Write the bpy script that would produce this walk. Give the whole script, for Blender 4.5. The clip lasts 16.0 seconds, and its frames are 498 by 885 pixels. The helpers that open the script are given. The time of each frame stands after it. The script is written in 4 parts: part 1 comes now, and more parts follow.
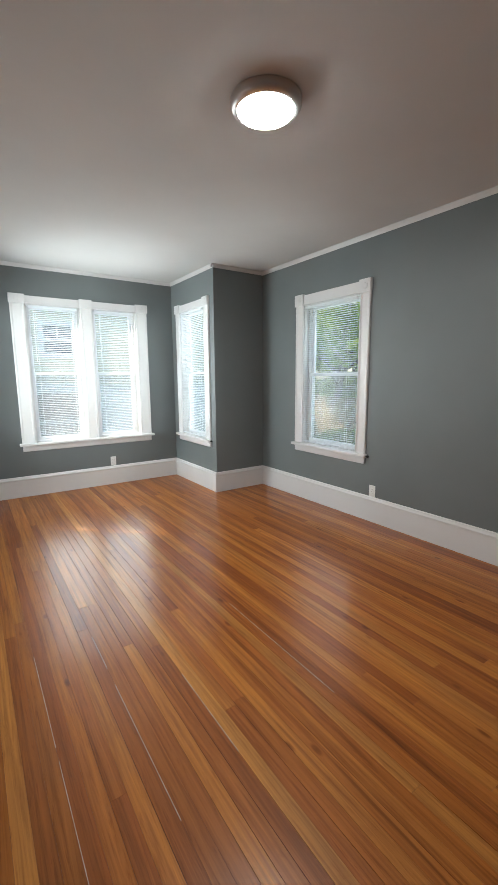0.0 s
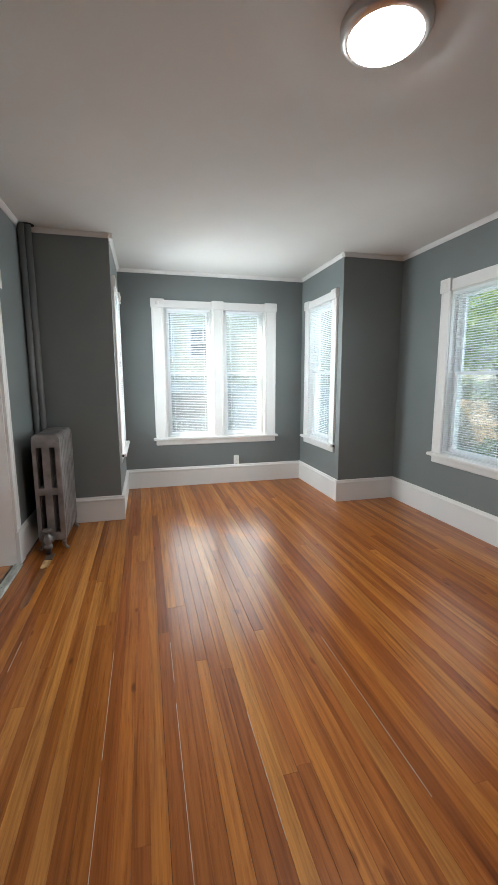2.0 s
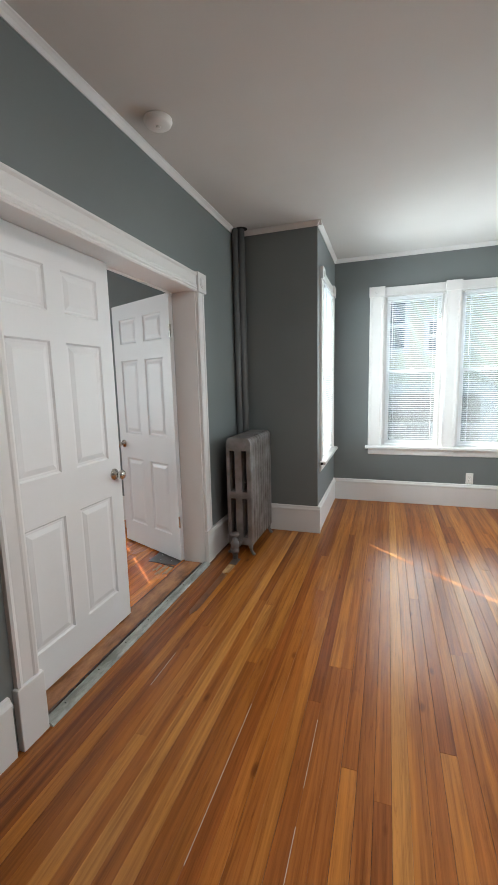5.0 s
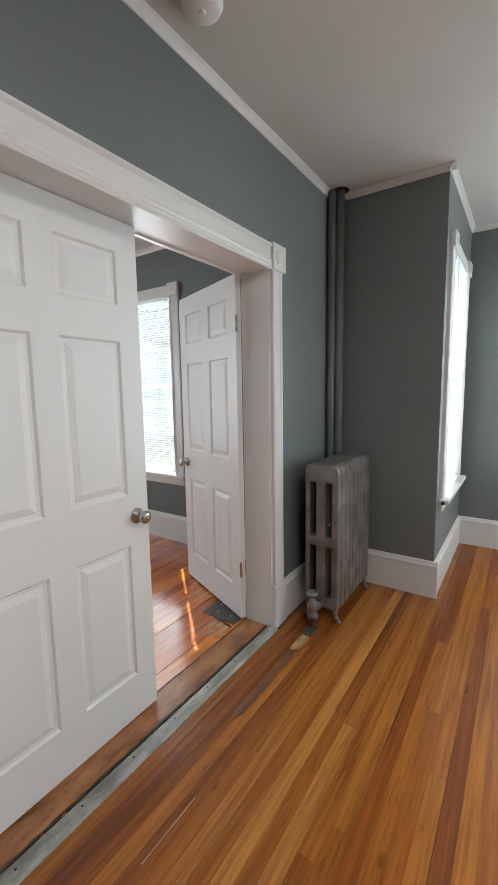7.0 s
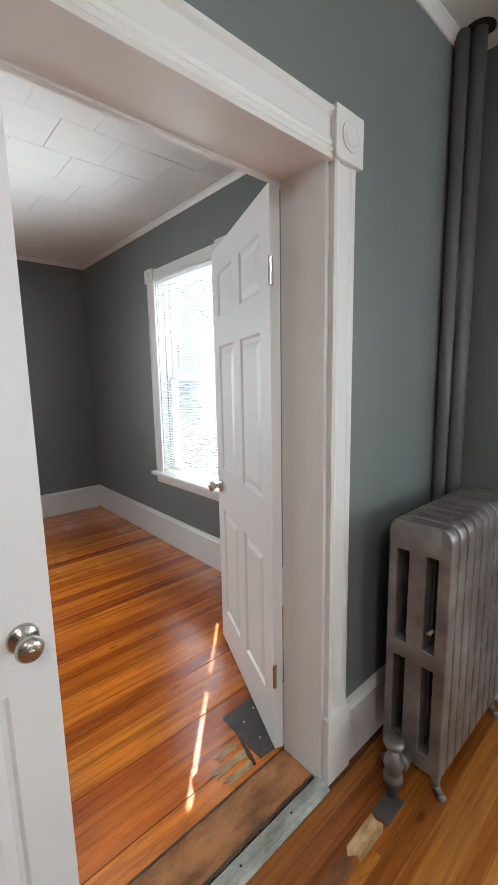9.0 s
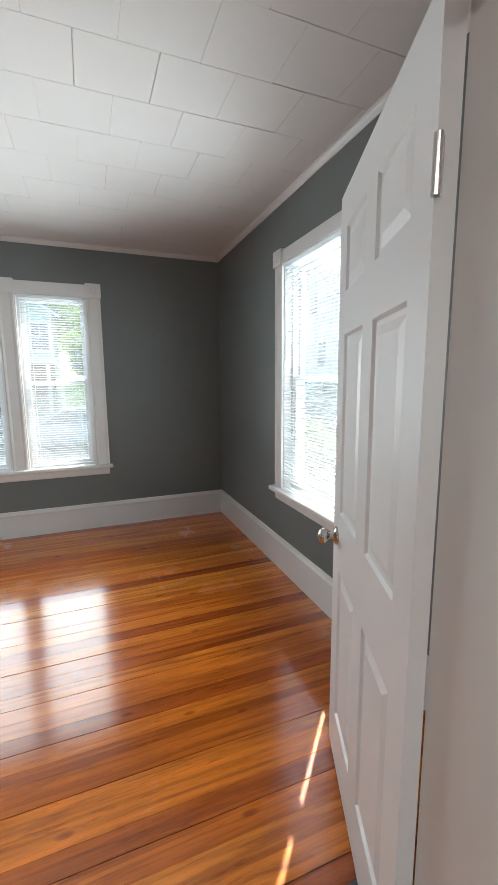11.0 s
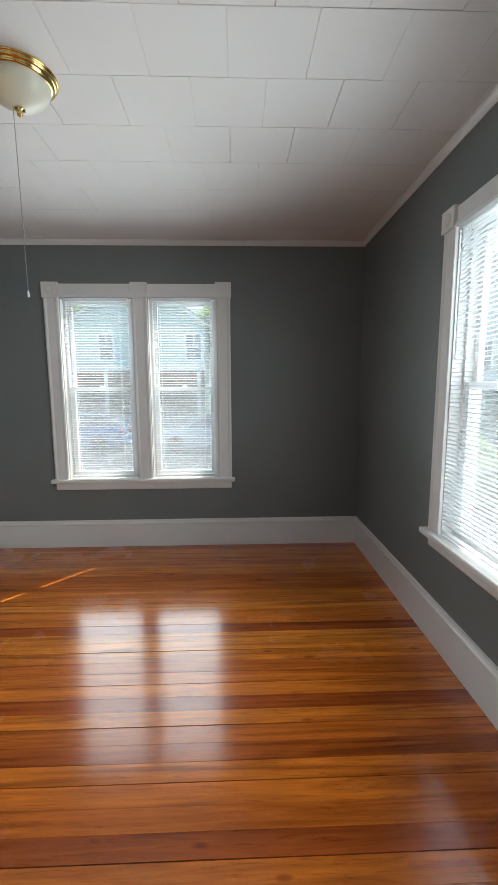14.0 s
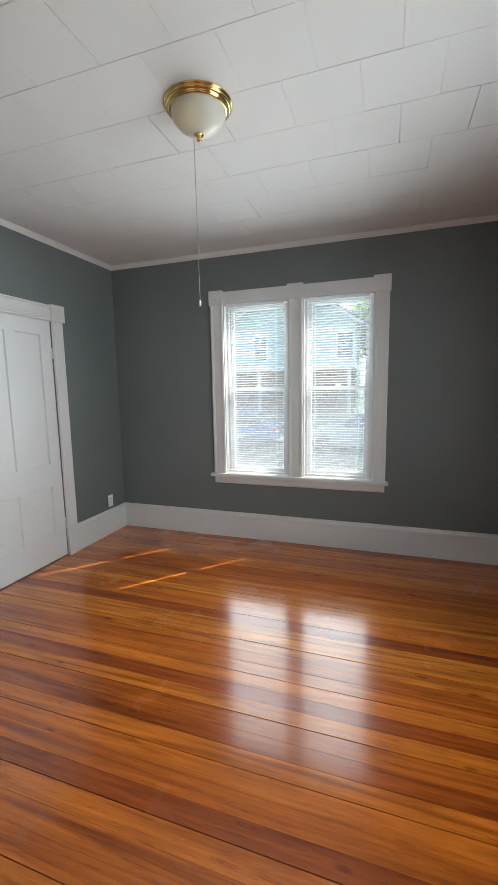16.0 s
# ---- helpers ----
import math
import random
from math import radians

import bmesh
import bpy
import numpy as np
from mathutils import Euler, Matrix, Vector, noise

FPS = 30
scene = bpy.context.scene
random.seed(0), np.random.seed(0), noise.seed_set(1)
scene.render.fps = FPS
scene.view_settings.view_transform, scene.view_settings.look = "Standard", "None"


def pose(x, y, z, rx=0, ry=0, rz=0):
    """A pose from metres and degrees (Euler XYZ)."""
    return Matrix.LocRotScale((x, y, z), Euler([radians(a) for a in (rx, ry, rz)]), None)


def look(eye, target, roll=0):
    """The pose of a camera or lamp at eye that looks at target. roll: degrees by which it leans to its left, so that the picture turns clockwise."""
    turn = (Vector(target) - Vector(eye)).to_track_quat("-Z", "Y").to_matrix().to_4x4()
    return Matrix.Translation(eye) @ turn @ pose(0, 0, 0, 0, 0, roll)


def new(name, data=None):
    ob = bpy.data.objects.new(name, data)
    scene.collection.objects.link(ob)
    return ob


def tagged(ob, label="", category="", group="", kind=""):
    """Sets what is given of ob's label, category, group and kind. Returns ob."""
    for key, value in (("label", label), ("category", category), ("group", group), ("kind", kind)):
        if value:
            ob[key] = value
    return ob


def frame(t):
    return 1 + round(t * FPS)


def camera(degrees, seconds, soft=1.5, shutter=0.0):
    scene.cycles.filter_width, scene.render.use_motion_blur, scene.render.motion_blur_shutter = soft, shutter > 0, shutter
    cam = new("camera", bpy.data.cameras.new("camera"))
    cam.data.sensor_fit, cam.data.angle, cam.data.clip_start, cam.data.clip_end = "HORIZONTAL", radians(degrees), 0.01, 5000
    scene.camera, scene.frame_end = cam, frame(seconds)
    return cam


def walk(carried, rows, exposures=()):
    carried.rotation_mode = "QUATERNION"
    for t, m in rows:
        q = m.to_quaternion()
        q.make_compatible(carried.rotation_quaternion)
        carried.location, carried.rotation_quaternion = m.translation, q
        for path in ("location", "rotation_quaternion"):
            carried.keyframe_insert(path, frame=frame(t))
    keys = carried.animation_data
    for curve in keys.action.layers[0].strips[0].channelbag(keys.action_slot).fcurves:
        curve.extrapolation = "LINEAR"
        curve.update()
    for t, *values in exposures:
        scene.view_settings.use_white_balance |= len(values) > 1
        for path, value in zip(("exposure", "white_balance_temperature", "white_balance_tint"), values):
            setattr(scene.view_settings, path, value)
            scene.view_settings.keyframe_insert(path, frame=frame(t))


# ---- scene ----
cam = camera(63.0, 16.0)
PATH = [
    (0, (0.607, 0.857, 1.416), (1.723, 2.486, 1.101), -0.4),
    (0.5, (0.773, 0.888, 1.407), (1.751, 2.603, 1.089), -0.6),
    (1, (0.892, 0.899, 1.4), (1.716, 2.694, 1.082), -0.4),
    (1.5, (0.948, 0.925, 1.4), (1.599, 2.789, 1.083), -0.3),
    (2, (0.967, 1.015, 1.392), (1.454, 2.931, 1.087), -0.2),
    (2.5, (0.993, 1.132, 1.395), (1.344, 3.079, 1.101), -0.3),
    (3, (1.037, 1.208, 1.388), (1.222, 3.179, 1.099), -0.6),
    (3.5, (1.12, 1.271, 1.369), (1.105, 3.25, 1.084), -0.9),
    (4, (1.219, 1.342, 1.382), (0.993, 3.307, 1.091), -1.0),
    (4.5, (1.302, 1.42, 1.399), (0.862, 3.349, 1.103), -1.1),
    (5, (1.287, 1.549, 1.382), (0.647, 3.422, 1.097), -1.4),
    (5.2, (1.264, 1.634, 1.388), (0.548, 3.481, 1.114), -1.6),
    (7.3, (1.075, 2.485, 1.403), (-0.073, 4.102, 1.146), -1.1),
    (7.5, (1.018, 2.586, 1.413), (-0.155, 4.184, 1.149), -1.3),
    (8, (0.947, 2.814, 1.412), (-0.32, 4.334, 1.119), -1.2),
    (8.5, (0.859, 3.079, 1.438), (-0.502, 4.514, 1.141), -1.1),
    (9, (0.755, 3.276, 1.432), (-0.725, 4.587, 1.128), -1.1),
    (9.5, (0.59, 3.446, 1.462), (-1.011, 4.603, 1.15), -1.3),
    (10, (0.517, 3.57, 1.465), (-1.191, 4.56, 1.14), -1.1),
    (12.3, (-0.019, 3.818, 1.431), (-1.944, 4.285, 1.157), -0.2),
    (12.5, (-0.057, 3.829, 1.435), (-1.99, 4.26, 1.156), -0.3),
    (13, (-0.156, 3.867, 1.444), (-2.107, 4.207, 1.169), -0.3),
    (13.5, (-0.218, 3.899, 1.454), (-2.188, 4.113, 1.181), -0.3),
    (14, (-0.247, 3.919, 1.454), (-2.228, 3.982, 1.185), -0.3),
    (14.5, (-0.265, 3.914, 1.461), (-2.244, 3.812, 1.19), -0.5),
    (15, (-0.271, 3.902, 1.455), (-2.234, 3.63, 1.186), -0.7),
    (15.5, (-0.278, 3.896, 1.446), (-2.208, 3.442, 1.183), -0.8),
    (16, (-0.286, 3.881, 1.458), (-2.162, 3.24, 1.191), -1.0),
]
walk(cam, [(t, look(eye, target, roll)) for t, eye, target, roll in PATH], exposures=[(0.0, 2.0), (5.0, 1.95), (7.5, 1.98), (10.0, 2.3), (12.5, 1.56), (16.0, 1.72)])

# ---- world, sun, daylight at the windows ----
SUN_EL = radians(49)
sun_way = Vector((0.735 * math.cos(SUN_EL), -0.678 * math.cos(SUN_EL), -math.sin(SUN_EL)))
world = bpy.data.worlds.new("sky")
scene.world = world
world.use_nodes = True
wn = world.node_tree.nodes
sky = wn.new("ShaderNodeTexSky")
sky.sky_type, sky.sun_disc, sky.sun_elevation, sky.sun_rotation = "NISHITA", False, SUN_EL, radians(-47)
wn["Background"].inputs[1].default_value = 0.15
world.node_tree.links.new(sky.outputs[0], wn["Background"].inputs[0])

sun = new("sun", bpy.data.lights.new("sun", "SUN"))
sun.data.energy, sun.data.angle, sun.data.color = 3.1, radians(0.5), (1.0, 0.95, 0.86)
sun.rotation_euler = sun_way.to_track_quat("-Z", "Y").to_euler()

SKY_COLOUR = (0.86, 0.97, 1.0)


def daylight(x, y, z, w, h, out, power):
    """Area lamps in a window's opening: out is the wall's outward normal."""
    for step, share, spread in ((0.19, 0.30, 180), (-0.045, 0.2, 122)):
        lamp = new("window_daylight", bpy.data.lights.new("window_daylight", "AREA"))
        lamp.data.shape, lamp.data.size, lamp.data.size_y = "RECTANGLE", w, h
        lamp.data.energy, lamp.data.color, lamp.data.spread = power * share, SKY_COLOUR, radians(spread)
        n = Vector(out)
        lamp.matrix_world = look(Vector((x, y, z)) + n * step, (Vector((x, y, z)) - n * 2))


# ---- materials ----
def material(name, colour=(0.8, 0.8, 0.8), rough=0.5, metal=0.0, spec=0.5):
    m = bpy.data.materials.new(name)
    m.use_nodes = True
    b = m.node_tree.nodes["Principled BSDF"]
    b.inputs["Base Color"].default_value = (*colour, 1)
    b.inputs["Roughness"].default_value = rough
    b.inputs["Metallic"].default_value = metal
    b.inputs["Specular IOR Level"].default_value = spec
    return m


def node(m, kind, **values):
    n = m.node_tree.nodes.new(kind)
    for key, value in values.items():
        n.inputs[key.replace("_", " ")].default_value = value
    return n


def wire(m, a, out, b, inp):
    m.node_tree.links.new(a.outputs[out], b.inputs[inp])


def bsdf(m):
    return m.node_tree.nodes["Principled BSDF"]


def place(m, scale=(1, 1, 1), shift=None):
    """World position stretched by scale, with an optional random offset of each object."""
    g = node(m, "ShaderNodeNewGeometry")
    mul = m.node_tree.nodes.new("ShaderNodeVectorMath")
    mul.operation = "MULTIPLY"
    mul.inputs[1].default_value = scale
    wire(m, g, "Position", mul, 0)
    if not shift:
        return mul
    info = node(m, "ShaderNodeObjectInfo")
    k = m.node_tree.nodes.new("ShaderNodeVectorMath")
    k.operation = "SCALE"
    k.inputs[0].default_value = (31.0, 57.0, 13.0)
    wire(m, info, "Random", k, "Scale")
    add = m.node_tree.nodes.new("ShaderNodeVectorMath")
    wire(m, mul, 0, add, 0)
    wire(m, k, 0, add, 1)
    return add


def ramp(m, stops):
    r = m.node_tree.nodes.new("ShaderNodeValToRGB")
    e = r.color_ramp.elements
    while len(e) < len(stops):
        e.new(0.5)
    for el, (p, c) in zip(e, stops):
        el.position, el.color = p, (*c, 1)
    return r


def bump(m, src, out, strength, distance=0.002):
    b = node(m, "ShaderNodeBump", Strength=strength, Distance=distance)
    wire(m, src, out, b, "Height")
    wire(m, b, "Normal", bsdf(m), "Normal")


def mix(m, kind="MIX", fac=0.5):
    n = m.node_tree.nodes.new("ShaderNodeMix")
    n.data_type, n.blend_type = "RGBA", kind
    n.inputs[0].default_value = fac
    return n


def painted(name, colour, rough, vary=0.06, grain=90.0, relief=0.15, streak=(1, 1, 1), spec=0.5):
    """Paint with faint large blotches and a fine roller or brush relief."""
    m = material(name, colour, rough, 0, spec)
    p = place(m, streak)
    big = node(m, "ShaderNodeTexNoise", Scale=1.7, Detail=4.0)
    wire(m, p, 0, big, "Vector")
    lo = tuple(c * (1 - vary) for c in colour)
    hi = tuple(min(1.0, c * (1 + vary)) for c in colour)
    r = ramp(m, [(0.3, lo), (0.7, hi)])
    wire(m, big, "Fac", r, 0)
    wire(m, r, 0, bsdf(m), "Base Color")
    fine = node(m, "ShaderNodeTexNoise", Scale=grain, Detail=3.0)
    wire(m, p, 0, fine, "Vector")
    bump(m, fine, "Fac", relief, 0.001)
    rr = node(m, "ShaderNodeMapRange")
    rr.inputs["To Min"].default_value, rr.inputs["To Max"].default_value = rough * 0.88, min(1, rough * 1.12)
    wire(m, big, "Fac", rr, "Value")
    wire(m, rr, 0, bsdf(m), "Roughness")
    return m


def timber(name, tones, rough, across=60.0, streaks=0.8, coat=0.55, figure=0.7):
    """Varnished softwood: each board has its own tone, long grain, dark streaks and scuffs."""
    m = material(name, tones[1], rough, 0, 0.12)
    info = node(m, "ShaderNodeObjectInfo")
    tone = ramp(m, [(0.0, tones[0]), (0.22, tones[1]), (0.55, tones[2]), (0.8, tones[3]), (1.0, tones[4])])
    wire(m, info, "Random", tone, 0)
    p = place(m, (across, 1.6, across), shift=True)
    grain = node(m, "ShaderNodeTexNoise", Scale=1.0, Detail=7.0, Roughness=0.68, Distortion=0.6)
    wire(m, p, 0, grain, "Vector")
    gr = ramp(m, [(0.28, (0.52, 0.42, 0.36)), (0.5, (0.96, 0.95, 0.94)), (0.7, (1.3, 1.28, 1.16))])
    wire(m, grain, "Fac", gr, 0)
    a = mix(m, "MULTIPLY", 0.85)
    wire(m, tone, 0, a, 6)
    wire(m, gr, 0, a, 7)
    p2 = place(m, (20.0, 0.7, 20.0), shift=True)
    cloud = node(m, "ShaderNodeTexNoise", Scale=1.0, Detail=3.0, Distortion=1.2)
    wire(m, p2, 0, cloud, "Vector")
    cr = ramp(m, [(0.3, (0.42, 0.29, 0.22)), (0.48, (0.95, 0.94, 0.92)), (0.7, (1.22, 1.2, 1.1))])
    wire(m, cloud, "Fac", cr, 0)
    b = mix(m, "MULTIPLY", streaks)
    wire(m, a, 2, b, 6)
    wire(m, cr, 0, b, 7)
    # flame figure: broken dark lines of the growth rings
    p4 = place(m, (38.0, 2.4, 38.0), shift=True)
    flame = node(m, "ShaderNodeTexNoise", Scale=1.0, Detail=5.0, Roughness=0.72, Distortion=2.6)
    wire(m, p4, 0, flame, "Vector")
    fr = ramp(m, [(0.35, (0.56, 0.42, 0.33)), (0.43, (0.9, 0.87, 0.84)), (0.5, (1, 1, 1)), (0.62, (1, 1, 1)), (0.7, (1.16, 1.14, 1.08))])
    wire(m, flame, "Fac", fr, 0)
    d = mix(m, "MULTIPLY", figure)
    wire(m, b, 2, d, 6)
    wire(m, fr, 0, d, 7)
    # knots and dents
    p3 = place(m, (7.0, 2.6, 7.0), shift=True)
    vor = node(m, "ShaderNodeTexVoronoi", Scale=1.0)
    wire(m, p3, 0, vor, "Vector")
    kr = ramp(m, [(0.0, (0.25, 0.16, 0.1)), (0.055, (0.45, 0.34, 0.28)), (0.1, (1, 1, 1))])
    wire(m, vor, "Distance", kr, 0)
    c = mix(m, "MULTIPLY", 0.75)
    wire(m, d, 2, c, 6)
    wire(m, kr, 0, c, 7)
    wire(m, c, 2, bsdf(m), "Base Color")
    wear = node(m, "ShaderNodeTexNoise", Scale=2.3, Detail=5.0)
    wp = place(m, (1, 1, 1))
    wire(m, wp, 0, wear, "Vector")
    rr = node(m, "ShaderNodeMapRange")
    rr.inputs["From Min"].default_value, rr.inputs["From Max"].default_value = 0.15, 0.85
    rr.inputs["To Min"].default_value, rr.inputs["To Max"].default_value = rough * 0.85, rough * 1.15
    wire(m, wear, "Fac", rr, "Value")
    wire(m, rr, 0, bsdf(m), "Roughness")
    bsdf(m).inputs["Coat Weight"].default_value = coat
    bsdf(m).inputs["Coat Roughness"].default_value = rough * 0.55
    bsdf(m).inputs["Coat IOR"].default_value = 1.62
    wave = node(m, "ShaderNodeTexNoise", Scale=14.0, Detail=4.0)
    wq = place(m, (1, 0.35, 1))
    wire(m, wq, 0, wave, "Vector")
    bump(m, wave, "Fac", 0.08, 0.003)
    return m


WALL = painted("grey_green_wall_paint", (0.166, 0.185, 0.187), 0.48, 0.05, 120, 0.12)
WHITE = painted("white_trim_paint", (0.74, 0.728, 0.718), 0.33, 0.03, 40, 0.12, (1, 1, 0.3))
DOOR_WHITE = painted("white_door_paint", (0.77, 0.77, 0.775), 0.38, 0.02, 60, 0.1, (1, 1, 0.25))
CEIL = painted("flat_white_ceiling_paint", (0.67, 0.66, 0.64), 0.85, 0.03, 70, 0.2, spec=0.2)
TILE = painted("white_ceiling_tile_paint", (0.76, 0.755, 0.745), 0.7, 0.03, 150, 0.25, spec=0.3)
VINYL = material("white_vinyl", (0.83, 0.84, 0.85), 0.35)
SLAT = material("white_blind_slat", (0.8, 0.81, 0.82), 0.4)
slat_glow = SLAT.node_tree.nodes.new("ShaderNodeBsdfTranslucent")
slat_glow.inputs[0].default_value = (0.9, 0.92, 0.94, 1)
slat_mix = SLAT.node_tree.nodes.new("ShaderNodeMixShader")
slat_mix.inputs[0].default_value = 0.45
wire(SLAT, bsdf(SLAT), 0, slat_mix, 1)
wire(SLAT, slat_glow, 0, slat_mix, 2)
wire(SLAT, slat_mix, 0, SLAT.node_tree.nodes["Material Output"], 0)
FLOOR1 = timber("reddish_fir_floor", [(0.5, 0.19, 0.036), (0.42, 0.142, 0.025), (0.37, 0.119, 0.021), (0.32, 0.097, 0.018), (0.245, 0.067, 0.013)], 0.37, 60.0, 0.55, 0.42, 0.5)
FLOOR1B = timber("honey_fir_floor", [(0.44, 0.17, 0.032), (0.37, 0.13, 0.023), (0.32, 0.106, 0.019), (0.265, 0.083, 0.016), (0.19, 0.054, 0.012)], 0.37, 55.0, 0.65, 0.42, 0.55)
FLOOR2 = timber("amber_fir_floor", [(0.78, 0.255, 0.03), (0.7, 0.2, 0.02), (0.6, 0.155, 0.015), (0.5, 0.12, 0.013), (0.36, 0.072, 0.01)], 0.26, 26.0, 0.8, 1.0, 0.7)
FLOOR1P = timber("pale_yellow_fir", [(0.54, 0.235, 0.055), (0.5, 0.21, 0.048), (0.47, 0.19, 0.042), (0.43, 0.165, 0.036), (0.38, 0.14, 0.03)], 0.37, 60.0, 0.4, 0.42, 0.45)
FLOOR1C = timber("dark_worn_fir", [(0.34, 0.12, 0.022), (0.26, 0.08, 0.016), (0.2, 0.056, 0.013), (0.15, 0.04, 0.011), (0.1, 0.026, 0.009)], 0.36, 55.0, 0.9)
GAP = material("dark_floor_joint", (0.03, 0.016, 0.01), 0.9)
STEEL = material("satin_nickel", (0.55, 0.52, 0.48), 0.26, 1.0)
BRASS = material("polished_brass", (0.78, 0.58, 0.22), 0.16, 1.0)
PLATE = material("white_outlet_plastic", (0.84, 0.84, 0.82), 0.35)
DARK = material("dark_slot", (0.02, 0.02, 0.02), 0.8)
PIPE = painted("grey_pipe_paint", (0.15, 0.158, 0.16), 0.42, 0.06, 60, 0.2)


def radiator_paint():
    m = material("aged_silver_radiator_paint", (0.30, 0.28, 0.275), 0.4, 0.55)
    n = node(m, "ShaderNodeTexNoise", Scale=9.0, Detail=6.0)
    p = place(m)
    wire(m, p, 0, n, "Vector")
    r = ramp(m, [(0.3, (0.15, 0.13, 0.125)), (0.55, (0.25, 0.232, 0.228)), (0.75, (0.35, 0.335, 0.335))])
    wire(m, n, "Fac", r, 0)
    wire(m, r, 0, bsdf(m), "Base Color")
    f = node(m, "ShaderNodeTexNoise", Scale=160.0, Detail=3.0)
    wire(m, p, 0, f, "Vector")
    bump(m, f, "Fac", 0.3, 0.001)
    return m


RAD = radiator_paint()


def clear_glass():
    m = bpy.data.materials.new("window_glass")
    m.use_nodes = True
    n = m.node_tree.nodes
    n.remove(n["Principled BSDF"])
    t, g = n.new("ShaderNodeBsdfTransparent"), n.new("ShaderNodeBsdfGlossy")
    t.inputs[0].default_value = (0.78, 0.8, 0.8, 1)
    g.inputs["Roughness"].default_value = 0.02
    f, s = n.new("ShaderNodeLayerWeight"), n.new("ShaderNodeMixShader")
    f.inputs["Blend"].default_value = 0.08
    wire(m, f, "Facing", s, 0)
    wire(m, t, 0, s, 1)
    wire(m, g, 0, s, 2)
    # white scatter mixed into the glass imitates glare washing out the view
    haze, veil = n.new("ShaderNodeBsdfTranslucent"), n.new("ShaderNodeMixShader")
    haze.inputs[0].default_value = (0.86, 0.88, 0.88, 1)
    veil.inputs[0].default_value = 0.042
    wire(m, s, 0, veil, 1)
    wire(m, haze, 0, veil, 2)
    wire(m, veil, 0, n["Material Output"], 0)
    return m


def insect_mesh():
    m = bpy.data.materials.new("insect_screen_mesh")
    m.use_nodes = True
    n = m.node_tree.nodes
    t, s = n.new("ShaderNodeBsdfTransparent"), n.new("ShaderNodeMixShader")
    b = n["Principled BSDF"]
    b.inputs["Base Color"].default_value = (0.6, 0.61, 0.62, 1)
    s.inputs[0].default_value = 0.2
    wire(m, t, 0, s, 1)
    wire(m, b, 0, s, 2)
    wire(m, s, 0, n["Material Output"], 0)
    return m


GLASS = clear_glass()
SCREEN = insect_mesh()


# ---- building helpers ----
def box(bm, x0, x1, y0, y1, z0, z1, bevel=0.0, seg=2):
    vs = [bm.verts.new((x, y, z)) for z in (z0, z1) for x, y in ((x0, y0), (x1, y0), (x1, y1), (x0, y1))]
    faces = [bm.faces.new([vs[i] for i in f]) for f in ((3, 2, 1, 0), (4, 5, 6, 7), (0, 1, 5, 4), (1, 2, 6, 5), (2, 3, 7, 6), (3, 0, 4, 7))]
    if bevel:
        edges = list({e for f in faces for e in f.edges})
        bmesh.ops.bevel(bm, geom=edges, offset=bevel, segments=seg, affect="EDGES", profile=0.5)


def boxed(*args, **kw):
    bm = bmesh.new()
    box(bm, *args, **kw)
    return bm


def prism(bm, outline, a0, a1, axis):
    """Extrudes an outline of (p, q) along an axis: x takes (y, z), y takes (x, z), z takes (x, y)."""
    def at(p, q, a):
        return {"x": (a, p, q), "y": (p, a, q), "z": (p, q, a)}[axis]
    r0 = [bm.verts.new(at(p, q, a0)) for p, q in outline]
    r1 = [bm.verts.new(at(p, q, a1)) for p, q in outline]
    n = len(outline)
    made = [bm.faces.new(r0), bm.faces.new(list(reversed(r1)))]
    made += [bm.faces.new((r0[i], r1[i], r1[(i + 1) % n], r0[(i + 1) % n])) for i in range(n)]
    bmesh.ops.recalc_face_normals(bm, faces=made)


def tube(bm, a, b, r0, r1=None, seg=16, caps=True):
    a, b = Vector(a), Vector(b)
    r1 = r0 if r1 is None else r1
    q = (b - a).to_track_quat("Z", "Y")
    rings = []
    for c, r in ((a, r0), (b, r1)):
        rings.append([bm.verts.new(c + q @ Vector((r * math.cos(k * math.tau / seg), r * math.sin(k * math.tau / seg), 0))) for k in range(seg)])
    for k in range(seg):
        bm.faces.new((rings[0][k], rings[0][(k + 1) % seg], rings[1][(k + 1) % seg], rings[1][k]))
    if caps:
        bm.faces.new(list(reversed(rings[0])))
        bm.faces.new(rings[1])


def lathe(bm, rings, seg=32, centre=(0, 0, 0), axis="z", flute=0.0):
    """Turned shape from (radius, height) pairs."""
    made = []
    for i, (r, h) in enumerate(rings):
        ring = []
        for k in range(seg):
            rr = r * (1 + (flute if k % 2 else -flute))
            c, s = rr * math.cos(k * math.tau / seg), rr * math.sin(k * math.tau / seg)
            p = {"z": (c, s, h), "x": (h, c, s), "y": (c, h, s)}[axis]
            ring.append(bm.verts.new(Vector(centre) + Vector(p)))
        made.append(ring)
    for a, b in zip(made, made[1:]):
        for k in range(seg):
            bm.faces.new((a[k], a[(k + 1) % seg], b[(k + 1) % seg], b[k]))
    bm.faces.new(list(reversed(made[0])))
    bm.faces.new(made[-1])
    bmesh.ops.recalc_face_normals(bm, faces=bm.faces[:])


def mesh_of(name, bm, mat, smooth=False):
    me = bpy.data.meshes.new(name)
    bm.to_mesh(me)
    bm.free()
    me.materials.append(mat)
    if smooth:
        for p in me.polygons:
            p.use_smooth = True
    return me


def part(name, bm, mat, parent, label="", smooth=False):
    ob = new(name, mesh_of(name, bm, mat, smooth))
    ob.parent = parent
    if label:
        ob["label"] = label
    return ob


